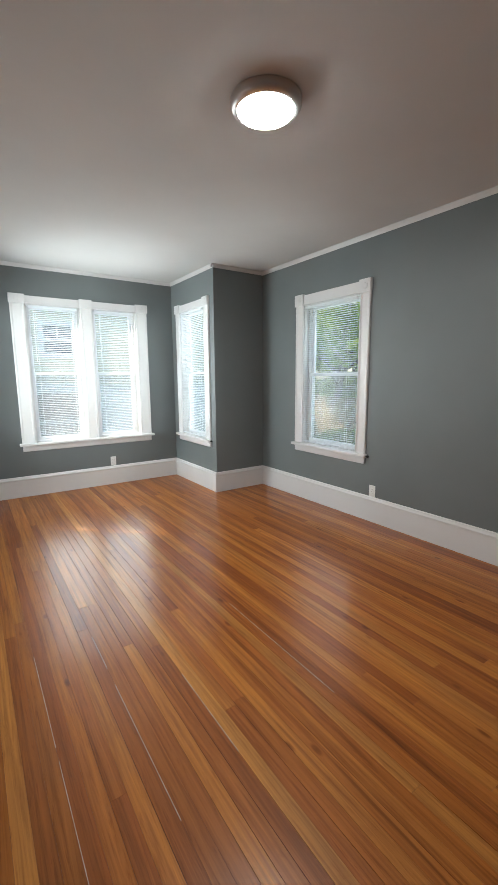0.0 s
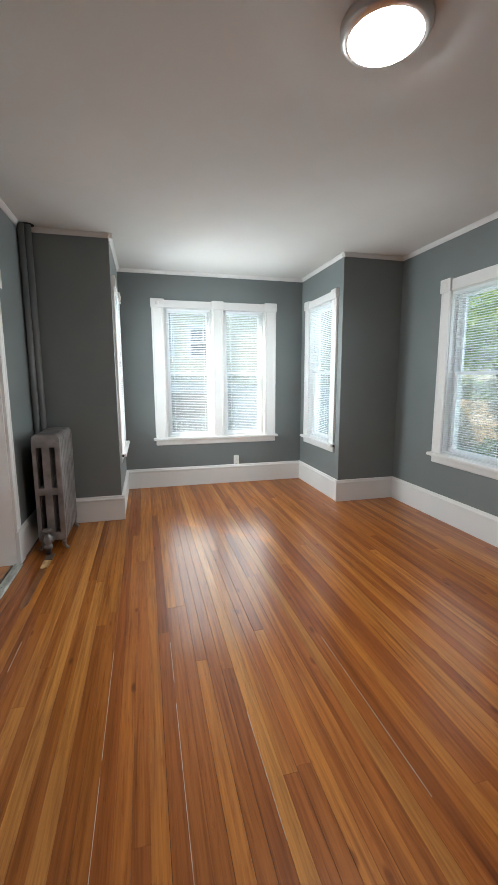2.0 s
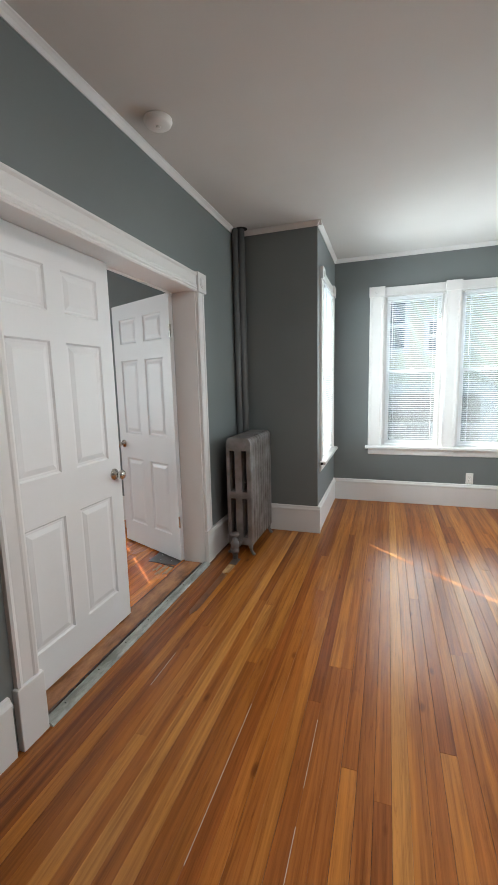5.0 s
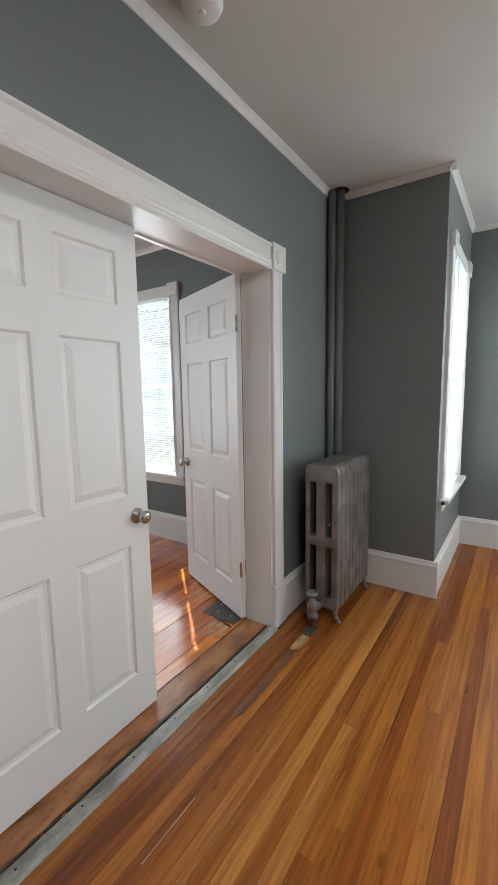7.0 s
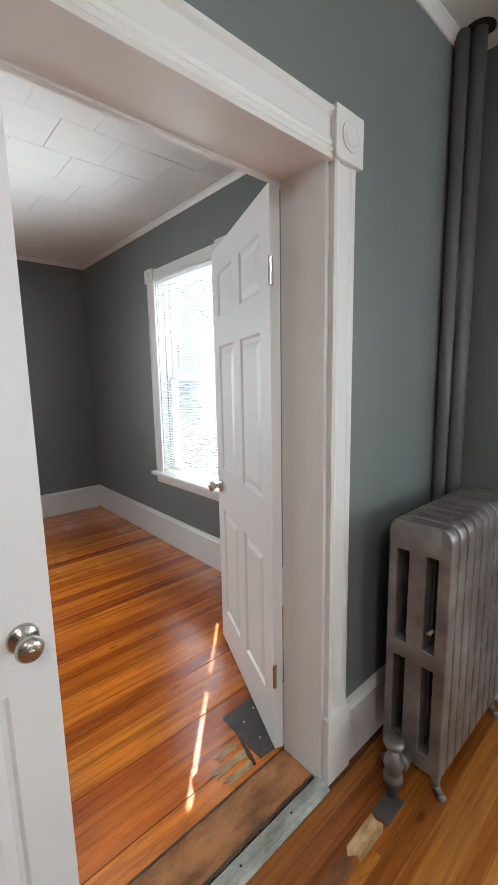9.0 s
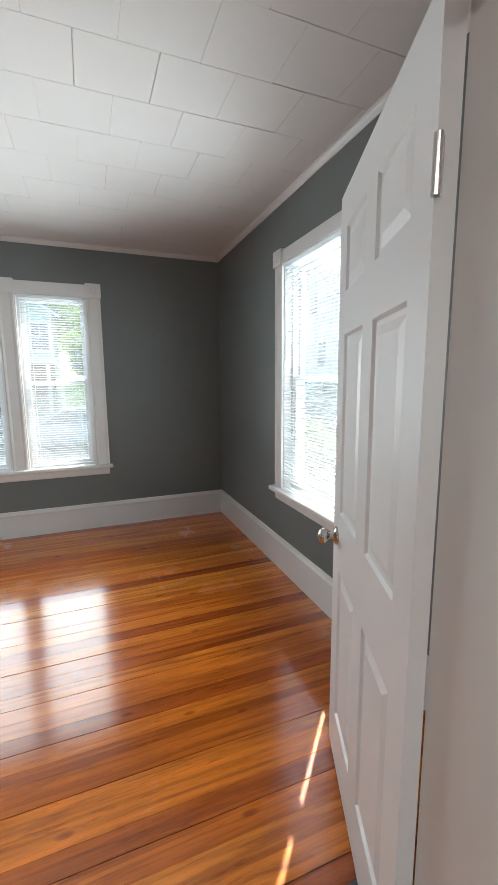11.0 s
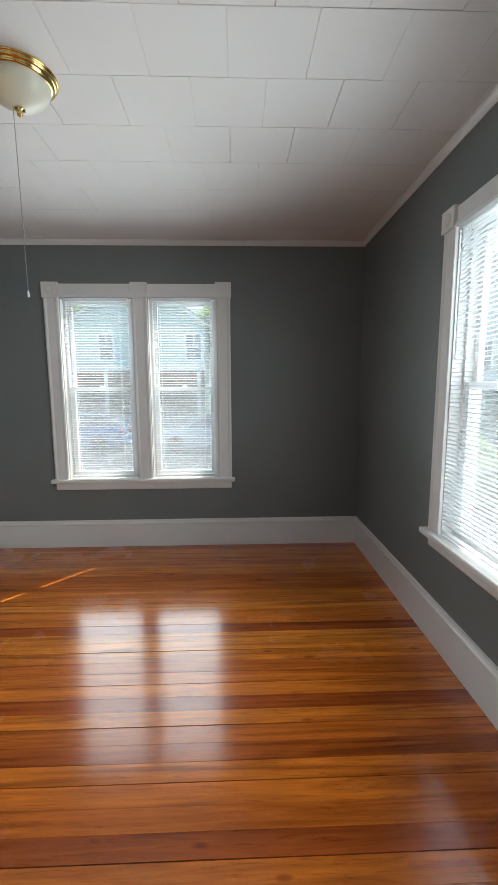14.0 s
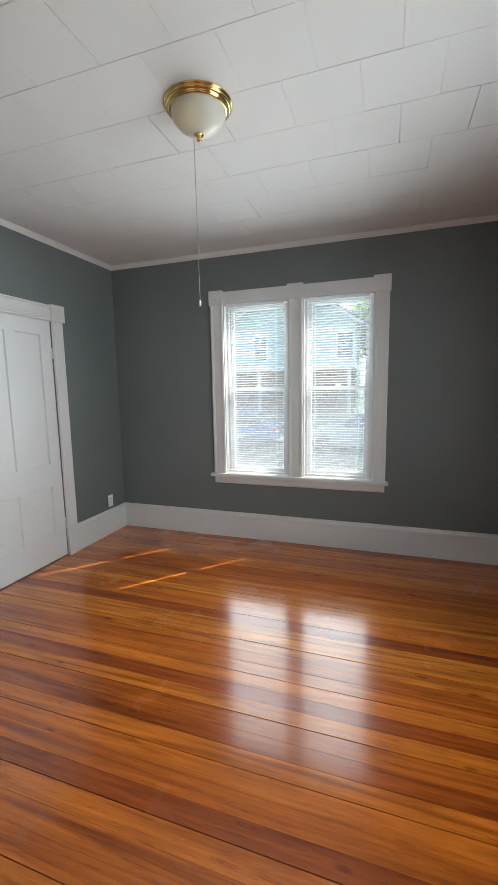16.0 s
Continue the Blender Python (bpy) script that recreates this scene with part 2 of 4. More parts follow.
def shared(name, me, parent, at=(0, 0, 0), scale=(1, 1, 1)):
    ob = new(name, me)
    ob.parent = parent
    ob.location, ob.scale = at, scale
    return ob


def thing(name, label, category, m=None, group="", kind=""):
    ob = tagged(new(name), label, category, group, kind)
    if m is not None:
        ob.matrix_world = m
    return ob


def structure(name, bm, mat, label="", category=""):
    return tagged(new(name, mesh_of(name, bm, mat)), label, category, "", "structure")


def cut_boxes(bm, u0, u1, z0, z1, holes, put):
    """Fills the rectangle u0..u1, z0..z1 but for the holes, with put(ua, ub, za, zb)."""
    us = sorted({u0, u1, *[v for h in holes for v in h[:2]]})
    for ua, ub in zip(us, us[1:]):
        zs = [(z0, z1)]
        for h in holes:
            if h[0] < ub - 1e-6 and h[1] > ua + 1e-6:
                zs = [s for a, b in zs for s in ((a, min(b, h[2])), (max(a, h[3]), b)) if s[1] - s[0] > 1e-6]
        for za, zb in zs:
            put(ua, ub, za, zb)


def wall_x(name, face, back, y0, y1, top, holes, label):
    bm = bmesh.new()
    a, b = min(face, back), max(face, back)
    cut_boxes(bm, y0, y1, 0.0, top, holes, lambda ua, ub, za, zb: box(bm, a, b, ua, ub, za, zb))
    return structure(name, bm, WALL, label, "wall")


def wall_y(name, face, back, x0, x1, top, holes, label):
    bm = bmesh.new()
    a, b = min(face, back), max(face, back)
    cut_boxes(bm, x0, x1, 0.0, top, holes, lambda ua, ub, za, zb: box(bm, ua, ub, a, b, za, zb))
    return structure(name, bm, WALL, label, "wall")


# ---- plan: faces of the walls, in metres ----
XL, XR, XD = -0.03, 3.79, -0.21          # front room: door wall, window wall; bedroom side of the door wall
YS, YP, YB = -1.6, 5.175, 6.365          # back wall, piers of the bay, bay's end wall
BL, BR = 0.70, 3.075                     # bay's side walls
XW, YN, YC = -3.905, 5.04, 1.21          # bedroom: street wall, side wall, closet wall
H1, H2 = 2.716, 2.686                    # ceilings
T = 0.16                                 # wall thickness
OP0, OP1, OPH = 2.68, 4.298, 2.062       # double door's opening

# windows: hole (u0, u1), sill and head heights, casing width
W_BAY = (1.234, 2.548, 0.64, 2.295)
W_SIDE = (5.41, 6.08, 0.64, 2.295)
W_EAST = (3.585, 4.388, 0.65, 2.215)
W_SIDE2 = (-2.36, -1.5, 0.635, 2.255)
W_STREET = (2.412, 3.756, 0.628, 2.232)

LBL = "smooth grey-green painted plaster wall"
wall_x("wall_east", XR, XR + T, YS, YP + T, H1, [W_EAST], LBL)
wall_y("wall_south", YS, YS - T, XD, XR + T, H1, [], LBL)
wall_y("wall_pier_right", YP, YP + T, BR + T, XR, H1, [], LBL)
wall_x("wall_bay_right", BR, BR + T, YP, YB + T, H1, [W_SIDE], LBL)
wall_y("wall_bay_end", YB, YB + T, BL, BR, H1, [W_BAY], LBL)
wall_x("wall_bay_left", BL, BL - T, YP, YB + T, H1, [W_SIDE], LBL)
wall_y("wall_pier_left", YP, YP + T, XL, BL - T, H1, [], LBL)
wall_x("wall_doors", XL, XD, YS, YP + T, H1, [(OP0, OP1, 0.0, OPH)], LBL)
wall_y("wall_bedroom_north", YN, YN + T, XW - T, XD, H1, [W_SIDE2], LBL)
wall_x("wall_bedroom_west", XW, XW - T, YC - T, YN, H1, [W_STREET], LBL)
wall_y("wall_bedroom_south", YC, YC - T, XW, XD, H1, [(-3.057, -2.262, 0.0, 2.05)], LBL)
structure("wall_closet", boxed(-3.3, -2.0, 0.45, 0.6, 0, H1), WALL, "plain wall at the back of a closet", "wall")

bm = bmesh.new()
box(bm, XD, XR + T, YS - T, YP + T, H1, H1 + 0.12)
box(bm, BL - T, BR + T, YP + T, YB + T, H1, H1 + 0.12)
structure("ceiling_front_room", bm, CEIL, "flat off-white painted plaster ceiling", "ceiling")


# ---- mouldings ----
def trim_run(name, profile, runs, mat, label, category):
    """Mouldings along walls. profile: (distance from the wall, z). runs: (axis, face, sign into the room, a0, a1)."""
    bm = bmesh.new()
    for axis, face, sign, a0, a1 in runs:
        prism(bm, [(face + sign * d, z) for d, z in profile], a0, a1, axis)
    return structure(name, bm, mat, label, category)


BASE = [(0, 0.0), (0.02, 0.0), (0.02, 0.205), (0.026, 0.21), (0.026, 0.222), (0.018, 0.232), (0.012, 0.246), (0, 0.25)]
CROWN = [(0, 0.0), (0, -0.038), (0.006, -0.038), (0.009, -0.032), (0.014, -0.021), (0.024, -0.01), (0.03, -0.006), (0.03, 0.0)]


def crown(h):
    return [(d, h + z) for d, z in CROWN]


trim_run("baseboard_front_room", BASE, [
    ("y", XR, -1, YS, YP), ("x", YS, 1, XL, XR), ("x", YP, -1, BR - 0.0275, XR), ("y", BR, -1, YP - 0.017, YB), ("x", YB, -1, BL, BR),
    ("y", BL, 1, YP - 0.017, YB), ("x", YP, -1, XL, BL + 0.0275), ("y", XL, 1, OP1 + 0.117, YP), ("y", XL, 1, YS, OP0 - 0.136)],
    WHITE, "tall white painted baseboard with a moulded cap", "baseboard")
trim_run("baseboard_bedroom", BASE, [
    ("x", YN, -1, XW, XD), ("y", XW, 1, YC, YN), ("x", YC, 1, XW, -3.18), ("x", YC, 1, -2.14, XD), ("y", XD, -1, YC, OP0 - 0.13), ("y", XD, -1, OP1 + 0.13, YN)],
    WHITE, "tall white painted baseboard with a moulded cap", "baseboard")
trim_run("crown_moulding_front_room", crown(H1), [
    ("y", XR, -1, YS, YP), ("x", YS, 1, XL, XR), ("x", YP, -1, BR - 0.0355, XR), ("y", BR, -1, YP - 0.031, YB), ("x", YB, -1, BL, BR),
    ("y", BL, 1, YP - 0.031, YB), ("x", YP, -1, XL, BL + 0.0355), ("y", XL, 1, YS, YP)], WHITE, "narrow white crown moulding", "moulding")
trim_run("crown_moulding_bedroom", crown(H2), [
    ("x", YN, -1, XW, XD), ("y", XW, 1, YC, YN), ("x", YC, 1, XW, XD), ("y", XD, -1, YC, YN)], WHITE, "narrow white crown moulding", "moulding")


# ---- windows: local x runs along the wall, y goes outwards, z up ----
def casing_outline(u0, w):
    return [(u0, 0), (u0, -0.019), (u0 + 0.01, -0.024), (u0 + 0.02, -0.02), (u0 + 0.028, -0.016), (u0 + w - 0.03, -0.016),
            (u0 + w - 0.022, -0.02), (u0 + w - 0.01, -0.021), (u0 + w, -0.017), (u0 + w, 0)]


def block(u0, u1, z0, z1):
    bm = boxed(u0, u1, -0.034, 0, z0, z1, bevel=0.003)
    c = ((u0 + u1) / 2, -0.034, (z0 + z1) / 2)
    r = min(u1 - u0, z1 - z0) * 0.3
    lathe(bm, [(r, 0.0), (r, -0.004), (r * 0.75, -0.002), (r * 0.6, -0.006), (r * 0.2, -0.007)], 20, c, "y")
    return bm


def sash(win, name, u0, u1, z0, z1, d, stile=0.036, rail_b=0.05, rail_t=0.036):
    bm = bmesh.new()
    box(bm, u0, u0 + stile, d, d + 0.03, z0, z1, bevel=0.002, seg=1)
    box(bm, u1 - stile, u1, d, d + 0.03, z0, z1, bevel=0.002, seg=1)
    box(bm, u0 + stile, u1 - stile, d + 0.001, d + 0.029, z0, z0 + rail_b, bevel=0.002, seg=1)
    box(bm, u0 + stile, u1 - stile, d + 0.001, d + 0.029, z1 - rail_t, z1, bevel=0.002, seg=1)
    s = part(name, bm, VINYL, win)
    pane = part("pane", boxed(u0 + stile - 0.005, u1 - stile + 0.005, d + 0.012, d + 0.016, z0 + rail_b - 0.005, z1 - rail_t + 0.005), GLASS, s, "clear window glass")
    pane.visible_shadow = False
    return s


def window_unit(name, m, bays, z_sill, z_head, head_top, side_w, mull_w, label):
    """bays: (u0, u1) of each sash pair between the casings."""
    win = thing(name, label, "window", m, kind="structure")
    u0, u1 = bays[0][0], bays[-1][1]
    stool = z_sill + 0.012
    for a in (u0 - side_w, u1):
        bm = bmesh.new()
        prism(bm, casing_outline(a, side_w), stool, z_head - 0.015, "z")
        part("side_casing", bm, WHITE, win)
    bm = bmesh.new()
    box(bm, u0 + 0.006, u1 - 0.006, -0.018, 0, z_head - 0.012, head_top - 0.012, bevel=0.003)
    box(bm, u0 + 0.006, u1 - 0.006, -0.026, -0.0175, z_head - 0.011, z_head + 0.006, bevel=0.003)
    part("head_casing", bm, WHITE, win)
    part("corner_block", block(u0 - side_w - 0.008, u0 + 0.006, z_head - 0.015, head_top), WHITE, win)
    part("corner_block", block(u1 - 0.006, u1 + side_w + 0.008, z_head - 0.015, head_top), WHITE, win)
    for (a0, a1), (b0, b1) in zip(bays, bays[1:]):
        bm = bmesh.new()
        prism(bm, casing_outline(a1, b0 - a1), stool, z_head - 0.013, "z")
        box(bm, a1 + 0.01, b0 - 0.01, 0.001, 0.15, stool, z_head)
        part("mullion", bm, WHITE, win)
        part("centre_block", boxed(a1 - 0.006, b0 + 0.006, -0.034, 0, z_head - 0.013, head_top, bevel=0.003), WHITE, win)
    e = side_w + 0.028
    bm = bmesh.new()
    box(bm, u0 - e, u1 + e, -0.062, -0.001, stool - 0.032, stool, bevel=0.008, seg=3)
    box(bm, u0, u1, -0.001, 0.16, stool - 0.032, stool)
    part("stool", bm, WHITE, win)
    bm = bmesh.new()
    prism(bm, [(0, stool - 0.033), (-0.018, stool - 0.033), (-0.018, stool - 0.09), (-0.012, stool - 0.1), (0, stool - 0.1)], u0 - side_w + 0.004, u1 + side_w - 0.004, "x")
    part("apron", bm, WHITE, win)
    zm = (stool + z_head) / 2 + 0.005
    for a, b in bays:
        bm = bmesh.new()
        box(bm, a, a + 0.008, 0.001, 0.16, stool, z_head)
        box(bm, b - 0.008, b, 0.001, 0.16, stool, z_head)
        box(bm, a + 0.008, b - 0.008, 0.001, 0.16, z_head - 0.022, z_head)
        for k in (a + 0.008, b - 0.03):
            box(bm, k, k + 0.022, 0.058, 0.155, stool, z_head - 0.022)
        part("jamb", bm, WHITE, win)
        sash(win, "upper_sash", a + 0.03, b - 0.03, zm - 0.015, z_head - 0.022, 0.102, rail_b=0.034)
        low = sash(win, "lower_sash", a + 0.03, b - 0.03, stool, zm + 0.02, 0.066, rail_b=0.055, rail_t=0.034)
        part("sash_lock", boxed((a + b) / 2 - 0.022, (a + b) / 2 + 0.022, 0.07, 0.094, zm + 0.02, zm + 0.032, bevel=0.004), VINYL, low)
        sc = part("insect_screen", boxed(a + 0.035, b - 0.035, 0.146, 0.1465, stool, zm), SCREEN, win, "grey insect screen mesh")
        sc.visible_shadow = False
    return win


SLAT_MESH = None


def blind(m, u0, u1, z_top, z_bot, d, tilt, label, wand=True, skew=0.0, gap=0.008):
    """Venetian blind: head rail, every slat, bottom rail, ladder cords and tilt wand."""
    global SLAT_MESH
    if SLAT_MESH is None:
        bm = bmesh.new()
        rows = [(-0.0125, -0.0012), (-0.006, 0.0006), (0, 0.0012), (0.006, 0.0006), (0.0125, -0.0012)]
        top = [[bm.verts.new((x, y, z)) for y, z in rows] for x in (0, 1)]
        for k in range(4):
            bm.faces.new((top[0][k], top[1][k], top[1][k + 1], top[0][k + 1]))
        geom = bm.faces[:]
        ext = bmesh.ops.extrude_face_region(bm, geom=geom)
        for v in ext["geom"]:
            if isinstance(v, bmesh.types.BMVert):
                v.co.z -= 0.0006
        bmesh.ops.recalc_face_normals(bm, faces=bm.faces[:])
        SLAT_MESH = mesh_of("slat", bm, SLAT)
    b = thing("window_blind", label, "blind", m, "window blinds")
    a0, a1 = u0 + gap, u1 - gap
    part("head_rail", boxed(a0, a1, d - 0.014, d + 0.014, z_top - 0.026, z_top, bevel=0.002, seg=1), SLAT, b)
    n = int((z_top - 0.045 - z_bot - 0.02) / 0.0215)
    for k in range(n):
        f = k / max(1, n - 1)
        s = shared("slat", SLAT_MESH, b, (a0 + 0.002, d, z_top - 0.045 - k * 0.0215), (a1 - a0 - 0.004, 1, 1))
        s.rotation_euler = (radians(tilt + random.uniform(-2.5, 2.5)), skew * f, 0)
    part("bottom_rail", boxed(a0, a1, d - 0.013, d + 0.013, z_bot, z_bot + 0.014, bevel=0.003, seg=1), SLAT, b)
    bm = bmesh.new()
    for f in (0.14, 0.86):
        x = a0 + (a1 - a0) * f
        for dy in (-0.0135, 0.0135):
            box(bm, x - 0.0008, x + 0.0008, d + dy - 0.0005, d + dy + 0.0005, z_bot + 0.01, z_top - 0.02)
    part("ladder_cord", bm, SLAT, b)
    if wand:
        bm = bmesh.new()
        tube(bm, (a0 + 0.05, d - 0.02, z_top - 0.03), (a0 + 0.052, d - 0.021, z_top - 0.03 - 0.62), 0.004, seg=8)
        part("tilt_wand", bm, SLAT, b, "clear plastic tilt wand")
    return b


M_NORTH = pose(0, YB, 0)
M_EAST = pose(XR, 0, 0, 0, 0, -90)
M_BAYR = pose(BR, 0, 0, 0, 0, -90)
M_BAYL = pose(BL, 0, 0, 0, 0, 90)
M_BEDN = pose(0, YN, 0)
M_BEDW = pose(XW, 0, 0, 0, 0, 90)

WL = "white painted double-hung window with moulded casing and corner blocks"
window_unit("window_1", M_NORTH, [(1.234, 1.842), (1.982, 2.548)], 0.64, 2.295, 2.385, 0.15, 0.14, "pair of " + WL)
window_unit("window_2", M_BAYR, [(-6.08, -5.41)], 0.64, 2.295, 2.385, 0.12, 0, WL)
window_unit("window_3", M_BAYL, [(5.41, 6.08)], 0.64, 2.295, 2.385, 0.12, 0, WL)
window_unit("window_4", M_EAST, [(-4.388, -3.585)], 0.65, 2.215, 2.323, 0.12, 0, WL)
window_unit("window_5", M_BEDN, [(-2.36, -1.5)], 0.635, 2.255, 2.345, 0.11, 0, WL)
window_unit("window_6", M_BEDW, [(2.412, 3.032), (3.162, 3.756)], 0.628, 2.232, 2.346, 0.122, 0.13, "pair of " + WL)

BLL = "white horizontal-slat blind, lowered with the slats open"
for m, u0, u1, top, bot, skew in ((M_NORTH, 1.234, 1.842, 2.27, 0.665, 0.0), (M_NORTH, 1.982, 2.548, 2.27, 0.67, 0.0), (M_BAYR, -6.08, -5.41, 2.27, 0.67, 0.0),
                                  (M_BAYL, 5.41, 6.08, 2.27, 0.67, 0.0), (M_EAST, -4.388, -3.585, 2.185, 0.685, 0.0), (M_BEDN, -2.36, -1.5, 2.235, 0.672, 0.0),
                                  (M_BEDW, 2.412, 3.032, 2.215, 0.66, 0.0), (M_BEDW, 3.162, 3.756, 2.215, 0.662, 0.006)):
    blind(m, u0 + 0.01, u1 - 0.01, top, bot, -0.008, 4 if m is M_BEDN else -3 if m is M_EAST else -8, BLL, skew=skew, gap=0.037 if m is M_BAYL else 0.026)

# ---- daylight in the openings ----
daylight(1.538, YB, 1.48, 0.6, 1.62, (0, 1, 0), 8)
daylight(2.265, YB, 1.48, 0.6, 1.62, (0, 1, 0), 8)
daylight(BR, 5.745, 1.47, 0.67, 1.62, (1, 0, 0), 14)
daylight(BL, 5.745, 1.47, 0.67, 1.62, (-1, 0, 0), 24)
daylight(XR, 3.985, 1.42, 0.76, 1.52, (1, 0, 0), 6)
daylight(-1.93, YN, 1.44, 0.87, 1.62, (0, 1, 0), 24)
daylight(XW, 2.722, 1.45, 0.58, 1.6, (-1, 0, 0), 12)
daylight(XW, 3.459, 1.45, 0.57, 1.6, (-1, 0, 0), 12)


# ---- double door ----
def door_case(name, m, u0, u1, head, w, label):
    """Casing with plinths and corner blocks. Local x along the wall, y into the wall."""
    c = thing(name, label, "door casing", m, kind="structure")
    for a in (u0 - w, u1):
        bm = bmesh.new()
        prism(bm, casing_outline(a, w), 0.25, head - 0.02, "z")
        part("side_casing", bm, WHITE, c)
        part("plinth", boxed(a - 0.01, a + w + 0.01 if a < u0 else a + w + 0.012, -0.03, 0, 0.0, 0.26, bevel=0.004), WHITE, c)
        part("corner_block", block(a - 0.014, a + w + 0.014, head - 0.02, head + 0.115), WHITE, c)
    bm = bmesh.new()
    a, b = u0 + 0.014, u1 - 0.014
    prism(bm, [(0, head - 0.022), (-0.018, head - 0.022), (-0.024, head - 0.014), (-0.018, head - 0.006), (-0.024, head + 0.002), (-0.018, head + 0.01),
               (-0.022, head + 0.02), (-0.016, head + 0.03), (-0.016, head + 0.085), (-0.026, head + 0.095), (-0.026, head + 0.105), (0, head + 0.105)], a, b, "x")
    part("head_casing", bm, WHITE, c)
    return c


M_DOOR1 = pose(XL, 0, 0, 0, 0, 90)
door_case("door_casing", M_DOOR1, OP0, OP1, OPH, 0.105, "white moulded door casing with plinths and corner blocks")
door_case("door_casing", pose(XD, 0, 0, 0, 0, -90), -OP1 - 0.012, -OP0 + 0.012, OPH, 0.105, "white moulded door casing with plinths and corner blocks")
bm = bmesh.new()
box(bm, XD, XL, OP0, OP0 + 0.014, -0.03, OPH)
box(bm, XD, XL, OP1 - 0.014, OP1, -0.03, OPH)
box(bm, XD, XL, OP0 + 0.014, OP1 - 0.014, OPH - 0.014, OPH)
structure("door_jamb", bm, WHITE, "glossy white painted door jamb with scuffs", "door jamb")


def panel_face(bm, width, height, panels, y, sign, flat=False):
    """One face of a door with sunk panels, raised in the middle unless flat."""
    def quad(pts):
        vs = [bm.verts.new((u, y - sign * d, z)) for u, z, d in pts]
        bm.faces.new(vs if sign > 0 else list(reversed(vs)))
    cut_boxes(bm, 0, width, 0, height, panels, lambda a, b, c, d: quad([(a, c, 0), (b, c, 0), (b, d, 0), (a, d, 0)]))
    steps = [(0, 0), (0.006, 0.012), (0.012, 0.012)] if flat else [(0, 0), (0.008, 0.008), (0.02, 0.009), (0.045, 0.002)]
    for a, b, c, d in panels:
        for (i0, d0), (i1, d1) in zip(steps, steps[1:]):
            ring0 = [(a + i0, c + i0), (b - i0, c + i0), (b - i0, d - i0), (a + i0, d - i0)]
            ring1 = [(a + i1, c + i1), (b - i1, c + i1), (b - i1, d - i1), (a + i1, d - i1)]
            for k in range(4):
                p, q = k, (k + 1) % 4
                quad([(*ring0[p], d0), (*ring0[q], d0), (*ring1[q], d1), (*ring1[p], d1)])
        i, dd = steps[-1]
        quad([(a + i, c + i, dd), (b - i, c + i, dd), (b - i, d - i, dd), (a + i, d - i, dd)])


def slab(width, height, thick, panels, flat=False):
    bm = bmesh.new()
    panel_face(bm, width, height, panels, 0.0, -1, flat)
    panel_face(bm, width, height, panels, thick, 1, flat)
    for pts in (((0, 0, 0), (0, thick, 0), (0, thick, height), (0, 0, height)), ((width, 0, 0), (width, 0, height), (width, thick, height), (width, thick, 0)),
                ((0, 0, height), (0, thick, height), (width, thick, height), (width, 0, height)), ((0, 0, 0), (width, 0, 0), (width, thick, 0), (0, thick, 0))):
        bm.faces.new([bm.verts.new(p) for p in pts])
    bmesh.ops.remove_doubles(bm, verts=bm.verts[:], dist=0.0002)
    bmesh.ops.recalc_face_normals(bm, faces=bm.faces[:])
    return bm


def knob(parent, u, z, y, sign):
    bm = bmesh.new()
    lathe(bm, [(0.033, 0.0), (0.033, sign * 0.004), (0.028, sign * 0.009), (0.013, sign * 0.012), (0.011, sign * 0.03), (0.02, sign * 0.036),
               (0.027, sign * 0.045), (0.0275, sign * 0.055), (0.022, sign * 0.063), (0.012, sign * 0.0655)], 28, (u, y, z), "y")
    k = part("door_knob", bm, STEEL, parent, "round satin nickel knob", smooth=True)
    bm = bmesh.new()
    lathe(bm, [(0.009, sign * 0.0655), (0.009, sign * 0.068), (0.004, sign * 0.069)], 16, (u, y, z), "y")
    part("knob_centre", bm, STEEL, k, smooth=True)
    return k


def six_panels(w, h):
    st, mid = 0.1, 0.1
    pw = (w - 2 * st - mid) / 2
    return [(u, u + pw, a, b) for u in (st, st + pw + mid) for a, b in ((0.19, 0.763), (0.975, 1.583), (1.717, 1.915))]


def panel_door(name, m, width, flip, label):
    """Hinge edge at local x = 0, slab towards +x."""
    h = 2.032
    d = thing(name, label, "door", m, kind="structure")
    part("leaf", slab(width, h, 0.035, six_panels(width, h)), DOOR_WHITE, d)
    knob(d, width - 0.062, 0.88, 0.0, -1)
    knob(d, width - 0.062, 0.88, 0.035, 1)
    for z in (0.27, 1.72):
        bm = bmesh.new()
        tube(bm, (-0.006, 0.035 if flip else 0.0, z), (-0.006, 0.035 if flip else 0.0, z + 0.09), 0.0075, seg=10)
        box(bm, -0.003, 0.0, 0.024, 0.03, z, z + 0.088)
        part("hinge", bm, STEEL, d, "worn steel butt hinge with flaking paint")
    return d


# nearly closed leaf and the leaf that stands open into the bedroom
panel_door("door_1", pose(-0.162, 2.699, 0.014, 0, 0, 90.6), 0.8, True, "white six-panel door with nickel knob, almost closed")
panel_door("door_2", pose(-0.213, 4.282, 0.014, 0, 0, 180 - 23.0), 0.772, True, "white six-panel door with nickel knob, standing open")

